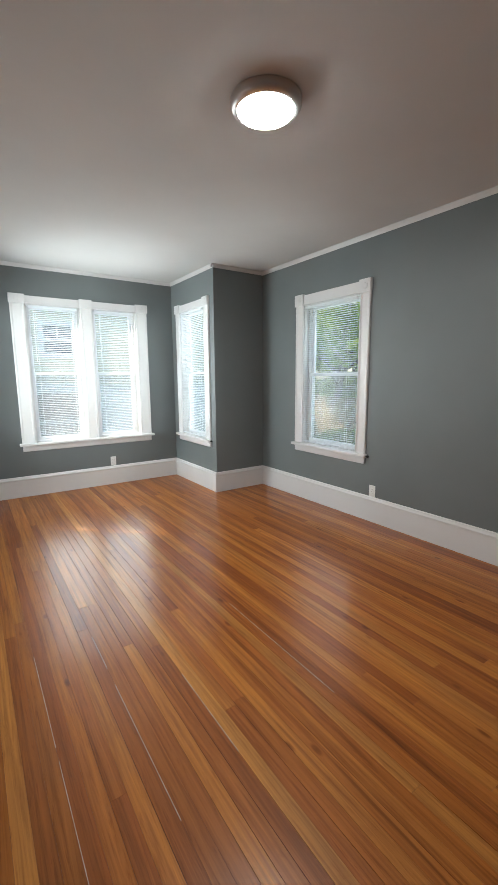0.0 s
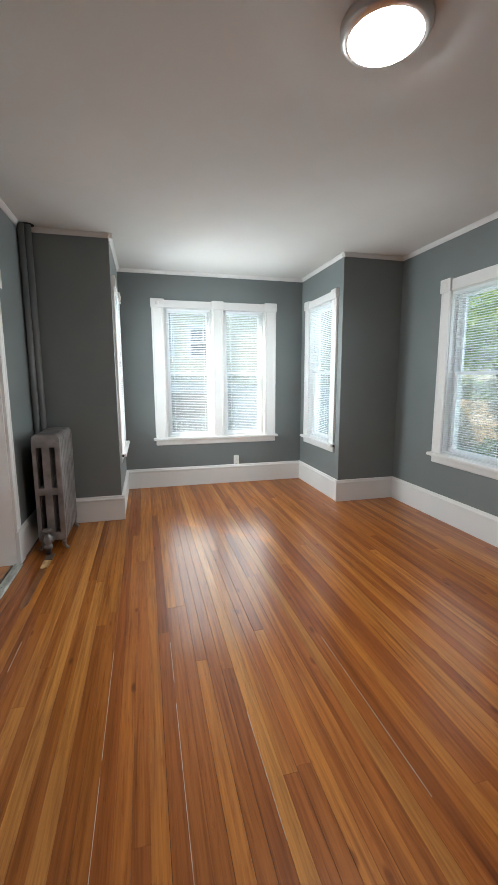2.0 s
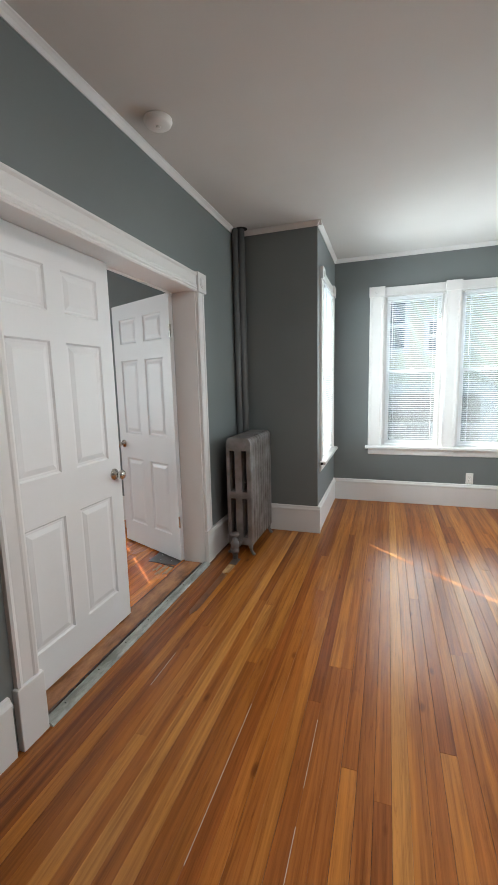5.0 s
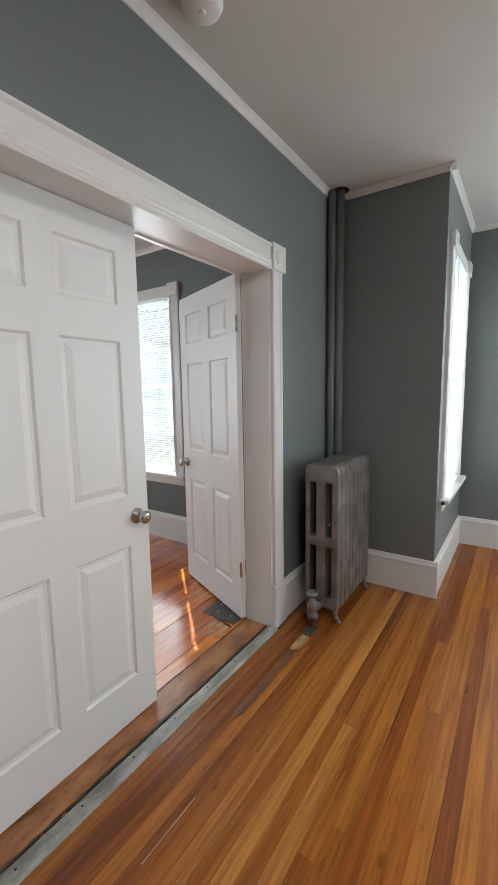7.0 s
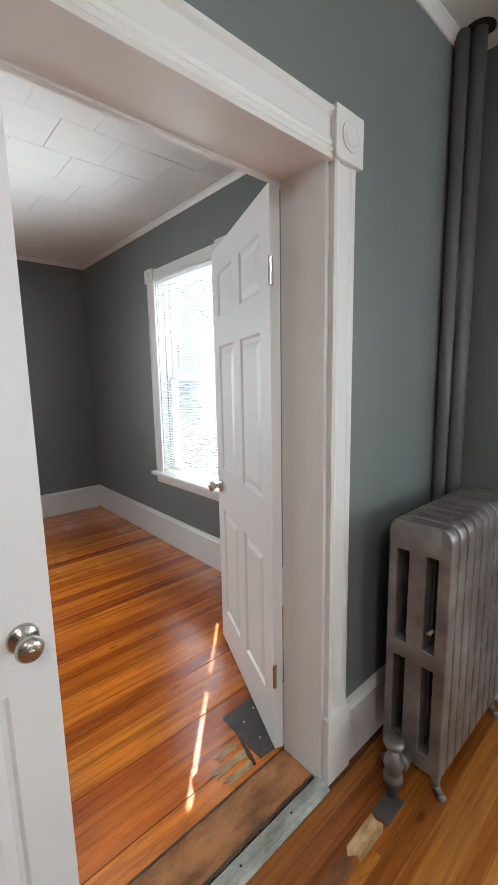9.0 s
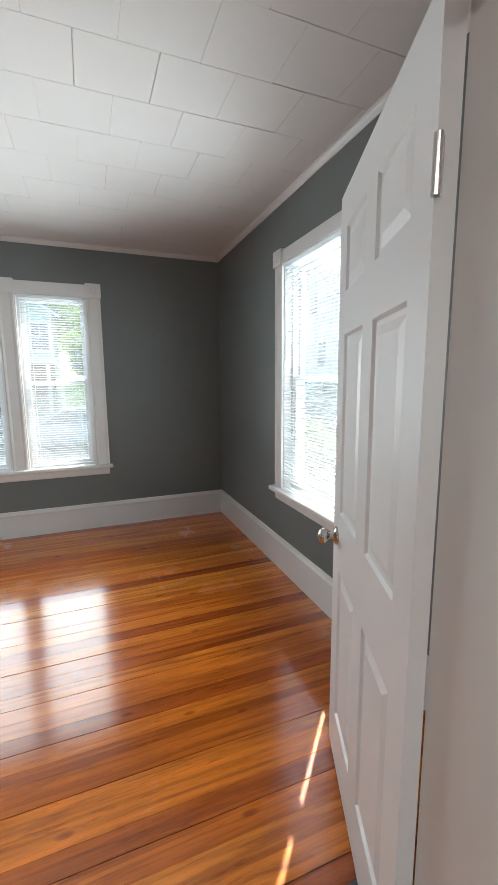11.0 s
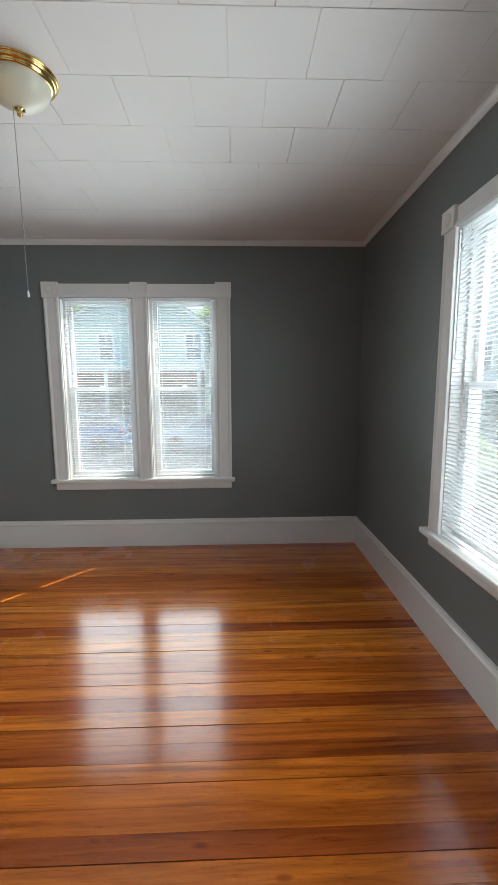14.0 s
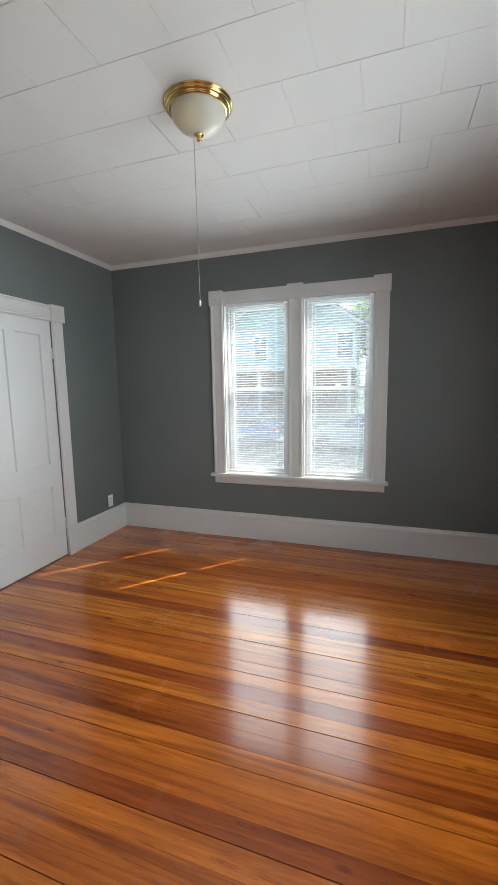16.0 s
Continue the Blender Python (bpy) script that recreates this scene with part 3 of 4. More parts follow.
# closet door
cl = thing("door_3", "white painted four-panel closet door, closed", "door", pose(-2.265, YC - 0.012, 0.008, 0, 0, 180), kind="structure")
part("leaf", slab(0.79, 2.028, 0.035, [(0.115, 0.352, 0.225, 0.647), (0.443, 0.68, 0.225, 0.647), (0.115, 0.352, 0.835, 1.907), (0.443, 0.68, 0.835, 1.907)], True), DOOR_WHITE, cl)
for z in (0.25, 1.72):
    bm = bmesh.new()
    tube(bm, (0.793, -0.004, z), (0.793, -0.004, z + 0.09), 0.006, seg=10)
    part("hinge", bm, WHITE, cl, "white painted butt hinge")
knob(cl, 0.06, 0.92, 0.0, -1)
door_case("door_casing", pose(0, YC, 0, 0, 0, 180), 2.262, 3.057, 2.053, 0.112, "white moulded closet door casing with corner blocks")


# ---- bedroom ceiling: stapled square tiles in staggered rows, one mesh ----
def tile_ceiling():
    bm = bmesh.new()
    box(bm, XW - T, XD, YC - T, YN + T, H2 + 0.012, H2 + 0.1)
    rng = random.Random(5)
    step = 0.3115
    x, row = -2.061 + 7 * step, 0
    while x > XW:
        y = 3.59 - 9 * step - (step / 2 if row % 2 == 1 else 0)
        while y < YN:
            x0, x1, y0, y1 = max(x - step, XW), min(x, XD), max(y, YC), min(y + step, YN)
            if x1 - x0 > 0.02 and y1 - y0 > 0.02:
                g, e = rng.choice((0.0001, 0.0004, 0.0022)), rng.choice((0.0004, 0.0012, 0.002))
                drop = rng.uniform(-0.0006, 0.0004)
                a, b, c, d = x0 + e, x1 - 0.0002, y0 + g, y1 - 0.0002
                z = H2 + drop
                ka, kb = (rng.choice((0.0004, 0.0016, 0.0024)) for _ in range(2))
                kc, kd = (rng.choice((0.0003, 0.0003, 0.0006, 0.0024)) for _ in range(2))
                lo = [bm.verts.new(p) for p in ((a + ka, c + kc, z), (b - kb, c + kc, z), (b - kb, d - kd, z), (a + ka, d - kd, z))]
                hi = [bm.verts.new(p) for p in ((a, c, z + 0.002), (b, c, z + 0.002), (b, d, z + 0.002), (a, d, z + 0.002))]
                up = [bm.verts.new((v.co.x, v.co.y, H2 + 0.013)) for v in hi]
                bm.faces.new(lo[::-1])
                for i in range(4):
                    j = (i + 1) % 4
                    bm.faces.new((lo[i], lo[j], hi[j], hi[i]))
                    bm.faces.new((hi[i], hi[j], up[j], up[i]))
            y += step
        x -= step
        row += 1
    structure("ceiling_bedroom", bm, TILE, "white painted square ceiling tiles in staggered rows", "ceiling")


tile_ceiling()


# ---- lamps and things on the ceilings ----
def emitter(name, colour, strength):
    m = material(name, (0.9, 0.9, 0.9), 0.4)
    bsdf(m).inputs["Emission Color"].default_value = (*colour, 1)
    bsdf(m).inputs["Emission Strength"].default_value = strength
    return m


def flush_light():
    lamp = thing("ceiling_light", "round flush ceiling light with satin metal rim, switched on", "ceiling light", pose(1.905, 2.588, H1))
    bm = bmesh.new()
    lathe(bm, [(0.168, 0.0), (0.17, -0.005), (0.168, -0.032), (0.158, -0.044), (0.142, -0.051), (0.136, -0.048), (0.134, -0.005)], 56)
    part("rim", bm, material("brushed_lamp_rim", (0.62, 0.58, 0.55), 0.34, 0.9), lamp, "brushed metal rim", smooth=True)
    bm = bmesh.new()
    lathe(bm, [(0.135, -0.04), (0.135, -0.05), (0.128, -0.057), (0.095, -0.062), (0.05, -0.065), (0.01, -0.066)], 56)
    part("diffuser", bm, emitter("lit_diffuser", (1.0, 0.97, 0.94), LAMP_GLOW), lamp, "glowing white diffuser", smooth=True)


LAMP_GLOW = 45.0
flush_light()


def dome_light():
    lamp = thing("ceiling_light", "brass flush ceiling light with ribbed frosted glass bowl, switched off", "ceiling light", pose(-2.075, 3.062, H2))
    bm = bmesh.new()
    lathe(bm, [(a, 0.83 * b) for a, b in [(0.15, 0.0), (0.151, -0.005), (0.147, -0.009), (0.142, -0.01), (0.145, -0.016), (0.138, -0.022), (0.129, -0.024), (0.131, -0.03), (0.122, -0.036), (0.11, -0.034)]], 56)
    part("canopy", bm, BRASS, lamp, "polished brass canopy", smooth=True)
    frost = material("frosted_ribbed_glass", (0.82, 0.80, 0.68), 0.35)
    bsdf(frost).inputs["Transmission Weight"].default_value = 0.25
    bm = bmesh.new()
    lathe(bm, [(a, 0.83 * b) for a, b in [(0.121, -0.032), (0.119, -0.05), (0.108, -0.078), (0.088, -0.106), (0.06, -0.128), (0.03, -0.14), (0.012, -0.143)]], 120, flute=0.008)
    part("glass_bowl", bm, frost, lamp, "cream frosted ribbed glass bowl", smooth=True)
    bm = bmesh.new()
    lathe(bm, [(a, 0.83 * b) for a, b in [(0.005, -0.136), (0.02, -0.142), (0.021, -0.148), (0.011, -0.154), (0.009, -0.16), (0.012, -0.166), (0.011, -0.172), (0.004, -0.178)]], 24)
    part("finial", bm, BRASS, lamp, "brass finial", smooth=True)
    cord = material("pull_chain_metal", (0.5, 0.48, 0.45), 0.4, 0.7)
    bm = bmesh.new()
    tube(bm, (0.012, -0.02, -0.105), (0.008, -0.018, -0.6), 0.0016, seg=6)
    pts = [(0.008, -0.018, -0.6), (0.016, -0.012, -0.582), (0.026, -0.006, -0.595), (0.03, -0.003, -0.625)]
    for a, b in zip(pts, pts[1:]):
        tube(bm, a, b, 0.0016, seg=6)
    tube(bm, (0.008, -0.018, -0.6), (0.006, -0.018, -0.82), 0.0011, seg=6)
    chain = part("pull_chain", bm, cord, lamp, "thin pull chain with a knotted string")
    bm = bmesh.new()
    lathe(bm, [(0.001, -0.82), (0.004, -0.825), (0.005, -0.842), (0.003, -0.848)], 12, (0.006, -0.018, 0))
    part("pull_bell", bm, PLATE, chain)


dome_light()

det = thing("smoke_detector", "white round plastic smoke detector on the ceiling", "smoke detector", pose(0.158, 3.555, H1))
bm = bmesh.new()
lathe(bm, [(0.055, 0.0), (0.07, -0.002), (0.072, -0.012), (0.066, -0.017), (0.064, -0.027), (0.056, -0.033), (0.02, -0.035)], 40)
part("housing", bm, PLATE, det, smooth=True)
bm = bmesh.new()
lathe(bm, [(0.012, -0.0345), (0.012, -0.038), (0.006, -0.039)], 20)
part("test_button", bm, PLATE, det, smooth=True)


def outlet(m):
    o = thing("wall_outlet", "white double wall outlet with cover plate above the baseboard", "outlet", m, "wall outlets")
    part("cover_plate", boxed(-0.036, 0.036, -0.006, 0, -0.06, 0.06, bevel=0.003), PLATE, o)
    for z in (-0.02, 0.02):
        bm = boxed(-0.016, 0.016, -0.0085, -0.0055, z - 0.014, z + 0.014, bevel=0.004)
        s = part("socket", bm, PLATE, o)
        bm = bmesh.new()
        box(bm, -0.008, -0.006, -0.0092, -0.0086, z - 0.003, z + 0.006)
        box(bm, 0.006, 0.008, -0.0092, -0.0086, z - 0.003, z + 0.006)
        part("slot", bm, DARK, s)
    bm = bmesh.new()
    lathe(bm, [(0.003, -0.006), (0.003, -0.0075), (0.001, -0.008)], 10, axis="y")
    part("screw", bm, STEEL, o)


outlet(M_NORTH @ pose(2.145, 0, 0.314))
outlet(M_EAST @ pose(-3.365, 0, 0.305))
outlet(pose(0, YC, 0, 0, 0, 180) @ pose(3.668, 0, 0.334))


# ---- radiator and steam pipes ----
def radiator():
    r = thing("radiator", "aged silver cast-iron column radiator standing against the wall", "radiator", pose(0.077, 4.512, 0))
    n, pitch, thick = 9, 0.0655, 0.056
    xs = [0.0, 0.03, 0.071, 0.13, 0.168, 0.208]
    zs = [0.085, 0.15, 0.47, 0.53, 0.86, 0.965]

    def section(leg):
        bm = bmesh.new()
        grid = [[bm.verts.new((x, 0, z)) for z in zs] for x in xs]
        for i in range(5):
            for j in range(5):
                if i in (1, 3) and j in (1, 3):
                    continue
                bm.faces.new((grid[i][j], grid[i + 1][j], grid[i + 1][j + 1], grid[i][j + 1]))
        ext = bmesh.ops.extrude_face_region(bm, geom=bm.faces[:])
        for v in ext["geom"]:
            if isinstance(v, bmesh.types.BMVert):
                v.co.y += thick
        bmesh.ops.recalc_face_normals(bm, faces=bm.faces[:])
        tops = [e for e in bm.edges if all(v.co.z > 0.96 and (v.co.x < 0.001 or v.co.x > 0.207) for v in e.verts)]
        bmesh.ops.bevel(bm, geom=tops, offset=0.05, segments=5, affect="EDGES", profile=0.5)
        sharp = [e for e in bm.edges if len(e.link_faces) == 2 and e.calc_face_angle() > 0.7]
        bmesh.ops.bevel(bm, geom=sharp, offset=0.0135, segments=3, affect="EDGES", profile=0.5, clamp_overlap=True)
        if leg:
            for x0, way in ((0.03, -1), (0.178, 1)):
                pts = [(x0, 0.028, 0.11, 0.024), (x0 + way * 0.006, 0.028, 0.075, 0.019), (x0 + way * 0.01, 0.028, 0.04, 0.013), (x0 + way * 0.024, 0.028, 0.014, 0.012), (x0 + way * 0.036, 0.028, 0.0, 0.015)]
                for (ax, ay, az, ar), (bx, by, bz, br) in zip(pts, pts[1:]):
                    tube(bm, (ax, ay, az), (bx, by, bz), ar, br, 10)
        return bm
    plain, legged = mesh_of("section", section(False), RAD, True), mesh_of("section", section(True), RAD, True)
    for k in range(n):
        shared("section", legged if k in (0, n - 1) else plain, r, (0, k * pitch, 0))
    bm = bmesh.new()
    tube(bm, (0.098, 0.02, 0.115), (0.098, n * pitch - 0.03, 0.115), 0.03, seg=16)
    tube(bm, (0.098, 0.02, 0.9), (0.098, n * pitch - 0.03, 0.9), 0.03, seg=16)
    part("nipple_pipe", bm, RAD, r, smooth=True)
    valve = bmesh.new()
    lathe(valve, [(0.022, 0.0), (0.022, 0.05), (0.032, 0.052), (0.034, 0.075), (0.026, 0.08), (0.028, 0.1), (0.033, 0.115), (0.03, 0.14), (0.022, 0.15), (0.022, 0.165), (0.012, 0.168), (0.012, 0.19)], 20, (0.085, -0.075, 0.0))
    tube(valve, (0.086, -0.075, 0.115), (0.104, 0.01, 0.115), 0.024, seg=16)
    tube(valve, (0.091, -0.05, 0.115), (0.094, -0.035, 0.115), 0.034, seg=8)
    v = part("valve", valve, RAD, r, "silver painted steam valve", smooth=True)
    bm = bmesh.new()
    lathe(bm, [(0.014, 0.188), (0.031, 0.19), (0.036, 0.198), (0.034, 0.21), (0.018, 0.216), (0.01, 0.217)], 24, (0.085, -0.075, 0.0))
    part("valve_handle", bm, RAD, v, smooth=True)
    bm = bmesh.new()
    lathe(bm, [(0.007, 0.0), (0.009, -0.012), (0.006, -0.03)], 12, (0.16, -0.0, 0.62), "y")
    part("air_vent", bm, STEEL, r)


radiator()
for x, y, rad, top in ((0.046, 5.1, 0.03, H1), (0.002, 5.062, 0.026, H1 - 0.005)):
    p = thing("steam_pipe", "grey painted vertical steam pipe in the corner", "pipe", pose(x, y, 0), "steam pipes")
    bm = bmesh.new()
    tube(bm, (0, 0, 0), (0, 0, top), rad, seg=24)
    part("riser", bm, PIPE, p, smooth=True)
    bm = bmesh.new()
    lathe(bm, [(rad + 0.02, 0.0), (rad + 0.019, 0.004), (rad + 0.004, 0.008), (rad + 0.001, 0.012)], 24)
    part("floor_collar", bm, PIPE, p)
bm = bmesh.new()
lathe(bm, [(0.055, 0.0), (0.055, -0.003), (0.02, -0.003)], 24, (0.046, 5.1, H1))
structure("ceiling_hole", bm, DARK, "dark gap in the ceiling round a pipe", "hole")


# ---- threshold, patches and small repairs in the floor ----
def worn(name, a, b, rough, scale):
    m = material(name, a, rough)
    n = node(m, "ShaderNodeTexNoise", Scale=scale, Detail=6.0, Roughness=0.7)
    p = place(m, (1, 0.35, 1))
    wire(m, p, 0, n, "Vector")
    r = ramp(m, [(0.38, a), (0.62, b)])
    wire(m, n, "Fac", r, 0)
    wire(m, r, 0, bsdf(m), "Base Color")
    bump(m, n, "Fac", 0.3, 0.002)
    return m


STRIP = worn("worn_grey_threshold_paint", (0.2, 0.21, 0.185), (0.42, 0.43, 0.395), 0.42, 18.0)
SILL_WOOD = worn("worn_brown_threshold_wood", (0.18, 0.075, 0.03), (0.46, 0.2, 0.08), 0.24, 9.0)
GRIME = worn("black_floor_grime", (0.02, 0.015, 0.012), (0.09, 0.05, 0.03), 0.6, 40.0)
RAW = worn("raw_chipped_wood", (0.6, 0.42, 0.22), (0.3, 0.15, 0.06), 0.4, 24.0)
SLATE = worn("dark_floor_patch", (0.05, 0.045, 0.045), (0.10, 0.085, 0.08), 0.3, 25.0)
bm = bmesh.new()
prism(bm, [(-0.052, -0.02), (0.012, -0.02), (0.012, 0.003), (0.003, 0.012), (-0.014, 0.016), (-0.04, 0.014), (-0.052, 0.006)], OP0 + 0.0145, OP1 - 0.0145, "y")
strip = thing("threshold_strip", "worn grey-painted threshold strip across the doorway", "threshold", kind="structure")
part("strip", bm, STRIP, strip)
screw_bm = bmesh.new()
lathe(screw_bm, [(0.004, 0.012), (0.004, 0.0165), (0.002, 0.017)], 10)
SCREW_MESH = mesh_of("screw", screw_bm, DARK)
for k in range(7):
    shared("screw", SCREW_MESH, strip, (-0.022, OP0 + 0.12 + k * 0.22, 0.0))
structure("doorway_board", boxed(-0.212, -0.06, OP0 + 0.0145, OP1 - 0.0145, -0.03, 0.004, bevel=0.002), SILL_WOOD, "scuffed brown board in the doorway", "threshold")


def grime_line(x, y0, y1, width, seed):
    """Ragged dark dirt packed along a joint."""
    rng = random.Random(seed)
    n = int((y1 - y0) / 0.025)
    ys = [y0 + (y1 - y0) * k / n for k in range(n + 1)]
    left = [(x - width * rng.uniform(0.2, 0.7), y) for y in ys]
    right = [(x + width * rng.uniform(0.2, 0.9), y) for y in reversed(ys)]
    bm = bmesh.new()
    prism(bm, left + right, -0.002, 0.0052, "z")
    structure("joint_grime", bm, GRIME, "dark dirt packed in the joint beside the threshold", "dirt")


grime_line(-0.064, OP0 + 0.02, OP1 - 0.02, 0.011, 3)
grime_line(-0.212, OP0 + 0.02, OP1 - 0.02, 0.006, 4)
structure("doorway_subfloor", boxed(XD, XL, OP0, OP1, -0.06, -0.031), GAP, "dark subfloor in the doorway", "subfloor")


def patch(name, outline, z, mat, label):
    bm = bmesh.new()
    prism(bm, outline, -0.002, z, "z")
    structure(name, bm, mat, label, "floor patch")


patch("floor_patch_dark", [(-0.49, 4.197), (-0.37, 4.19), (-0.243, 4.188), (-0.237, 4.262), (-0.243, 4.422), (-0.495, 4.427)], 0.0035, SLATE, "dark square patch let into the floor behind a door")
for x0, y0, y1, w in ((-0.372, 4.05, 4.168, 0.034), (-0.325, 4.0, 4.172, 0.04), (-0.272, 4.02, 4.16, 0.036)):
    patch("floor_patch_chipped", [(x0, y0 + 0.02), (x0 + w * 0.3, y0), (x0 + w * 0.6, y0 + 0.03), (x0 + w, y0 + 0.012), (x0 + w * 0.9, (y0 + y1) / 2), (x0 + w, y1 - 0.02),
                                  (x0 + w * 0.5, y1), (x0 + w * 0.1, y1 - 0.012), (x0 + w * 0.16, (y0 + y1) / 2)], 0.0028, RAW, "chipped pale bare wood in the floor")
patch("floor_patch_pale", [(0.152, 4.181), (0.17, 4.161), (0.188, 4.186), (0.204, 4.176), (0.206, 4.301), (0.195, 4.321), (0.17, 4.314), (0.15, 4.326)], 0.0026, RAW, "pale bare repair strip beside the radiator valve")
patch("floor_patch_stained", [(0.148, 4.328), (0.208, 4.324), (0.21, 4.436), (0.146, 4.441)], 0.0022, SLATE, "dark stained floor repair under the radiator valve")
patch("floor_patch_burnt", [(0.156, 3.64), (0.176, 3.6), (0.2, 3.66), (0.202, 4.156), (0.156, 4.166)], 0.0022, worn("burnt_floor", (0.10, 0.04, 0.018), (0.22, 0.085, 0.03), 0.35, 14.0), "dark stained length of floorboard")

nail_bm = bmesh.new()
lathe(nail_bm, [(0.004, 0.003), (0.004, 0.0046), (0.002, 0.005)], 10)
NAIL_MESH = mesh_of("nail_head", nail_bm, PLATE)
for x, y in ((-0.44, 4.33), (-0.31, 4.25), (-0.3, 4.36), (-0.41, 4.25)):
    tagged(shared("nail_head", NAIL_MESH, None, (x, y, 0.0)), "pale nail head in the dark floor patch", "nail", "nail heads")
patch("floor_chip", [(-0.372, 4.185), (-0.362, 4.19), (-0.27, 4.172), (-0.238, 4.16), (-0.24, 4.15), (-0.29, 4.16)], 0.005, GRIME, "dark broken edge of the floor patch")
# Unseen closet box, added to stop daylight and lawn showing through door gaps.
structure("closet_floor", boxed(-3.3, -2.0, 0.45, 1.21, -0.06, -0.001), SILL_WOOD, "unseen plain floor added behind the closet door", "floor")
bm = bmesh.new()
box(bm, -3.4, -3.2, 0.6, YC - T, -0.06, H1)
box(bm, -2.1, -1.9, 0.6, YC - T, -0.06, H1)
box(bm, -3.4, -1.9, 0.45, YC - T, H1, H1 + 0.1)
structure("wall_closet_sides", bm, WALL, "unseen side walls and top added to keep daylight out of the closet", "wall")

# casing hooks seen at the ends of the window stools
for x, y, z in ((XR - 0.03, 3.425, 0.647), (BR - 0.03, 5.252, 0.637), (BL + 0.03, 5.252, 0.637)):
    bm = bmesh.new()
    lathe(bm, [(0.006, -0.02), (0.011, -0.018), (0.012, 0.0), (0.006, 0.012)], 14, (x, y, z), "y")
    ob = tagged(new("stool_bumper", mesh_of("stool_bumper", bm, DARK)), "small dark metal knob at the end of a window stool", "hardware", "stool knobs")

# ---- outdoors ----
GRASS = painted("lawn", (0.085, 0.13, 0.035), 0.9, 0.3, 30, 0.5, spec=0.1)
ASPHALT = painted("asphalt", (0.11, 0.11, 0.11), 0.9, 0.15, 60, 0.4, spec=0.2)
CONCRETE = painted("concrete", (0.42, 0.41, 0.39), 0.85, 0.1, 60, 0.3, spec=0.2)
G = -1.15
structure("ground", boxed(-400, 400, -400, 400, G - 0.5, G), GRASS, "grass lawn around the houses", "ground")
structure("road", boxed(-18.7, -10.6, -90, 90, G - 0.02, G + 0.012), ASPHALT, "grey asphalt street", "road")
structure("driveway", boxed(-10.6, 12, 6.75, 8.9, G - 0.02, G + 0.02), ASPHALT, "asphalt driveway beside the house", "driveway")
structure("pavement_near", boxed(-10.3, -8.8, -90, 6.75, G - 0.02, G + 0.06), CONCRETE, "concrete pavement along the street", "pavement")
structure("pavement_far", boxed(-20.4, -18.95, -90, 90, G - 0.02, G + 0.1), CONCRETE, "concrete pavement across the street", "pavement")
structure("kerb_near", boxed(-10.6, -10.45, -90, 6.75, G - 0.02, G + 0.13), CONCRETE, "concrete kerb", "kerb")
structure("kerb_far", boxed(-18.85, -18.7, -90, 90, G - 0.02, G + 0.13), CONCRETE, "concrete kerb", "kerb")

CREAM = painted("cream_siding_paint", (0.78, 0.72, 0.54), 0.6, 0.04, 30, 0.1)
PALE = painted("white_siding_paint", (0.80, 0.80, 0.78), 0.6, 0.04, 30, 0.1)
TEAL = painted("pale_teal_siding_paint", (0.50, 0.62, 0.57), 0.6, 0.05, 30, 0.1)
SAGE = painted("pale_sage_siding_paint", (0.62, 0.68, 0.64), 0.6, 0.05, 30, 0.1)
ROOFING = painted("grey_shingles", (0.15, 0.145, 0.145), 0.9, 0.2, 20, 0.6)
# Dark grey carries the porch's shade in the wall colour itself.
DARKWALL = painted("porch_shade_grey", (0.16, 0.15, 0.15), 0.8, 0.1, 20, 0.2)
BROWN = painted("brown_brick", (0.28, 0.15, 0.10), 0.85, 0.2, 25, 0.4)
PANE = material("house_window_pane", (0.10, 0.13, 0.16), 0.08)


def clapboards(u0, u1, z0, z1, holes=(), edge=None, step=0.115):
    """Lapped boards on the plane y = 0 that faces -y. edge(z) narrows the run, for a gable."""
    bm = bmesh.new()
    z = z0
    while z < z1 - 0.01:
        a, b = edge(z + step) if edge else (u0, u1)
        spans = [(max(a, u0), min(b, u1))]
        for h in holes:
            if h[2] < z + step and h[3] > z:
                spans = [s for p, q in spans for s in ((p, min(q, h[0])), (max(p, h[1]), q)) if s[1] - s[0] > 0.02]
        for p, q in spans:
            if q - p > 0.02:
                prism(bm, [(0.0, z), (-0.03, z), (-0.012, min(z + step + 0.01, z1)), (0.0, min(z + step + 0.01, z1))], p, q, "x")
        z += step
    return bm


def house_window(house, u0, u1, z0, z1, trim=0.1):
    bm = bmesh.new()
    for a, b, c, d in ((u0 - trim, u0, z0 - trim, z1 + trim), (u1, u1 + trim, z0 - trim, z1 + trim), (u0, u1, z1, z1 + trim), (u0, u1, z0 - trim, z0)):
        box(bm, a, b, -0.06, 0.05, c, d)
    w = part("window", bm, PALE, house, "white trimmed house window")
    part("pane", boxed(u0, u1, 0.02, 0.03, z0, z1), PANE, w, "dark reflecting glass")
    bm = bmesh.new()
    zm = (z0 + z1) / 2
    box(bm, u0, u1, -0.02, 0.018, zm - 0.03, zm + 0.03)
    box(bm, (u0 + u1) / 2 - 0.015, (u0 + u1) / 2 + 0.015, -0.01, 0.018, zm, z1)
    part("sash_bar", bm, PALE, w)


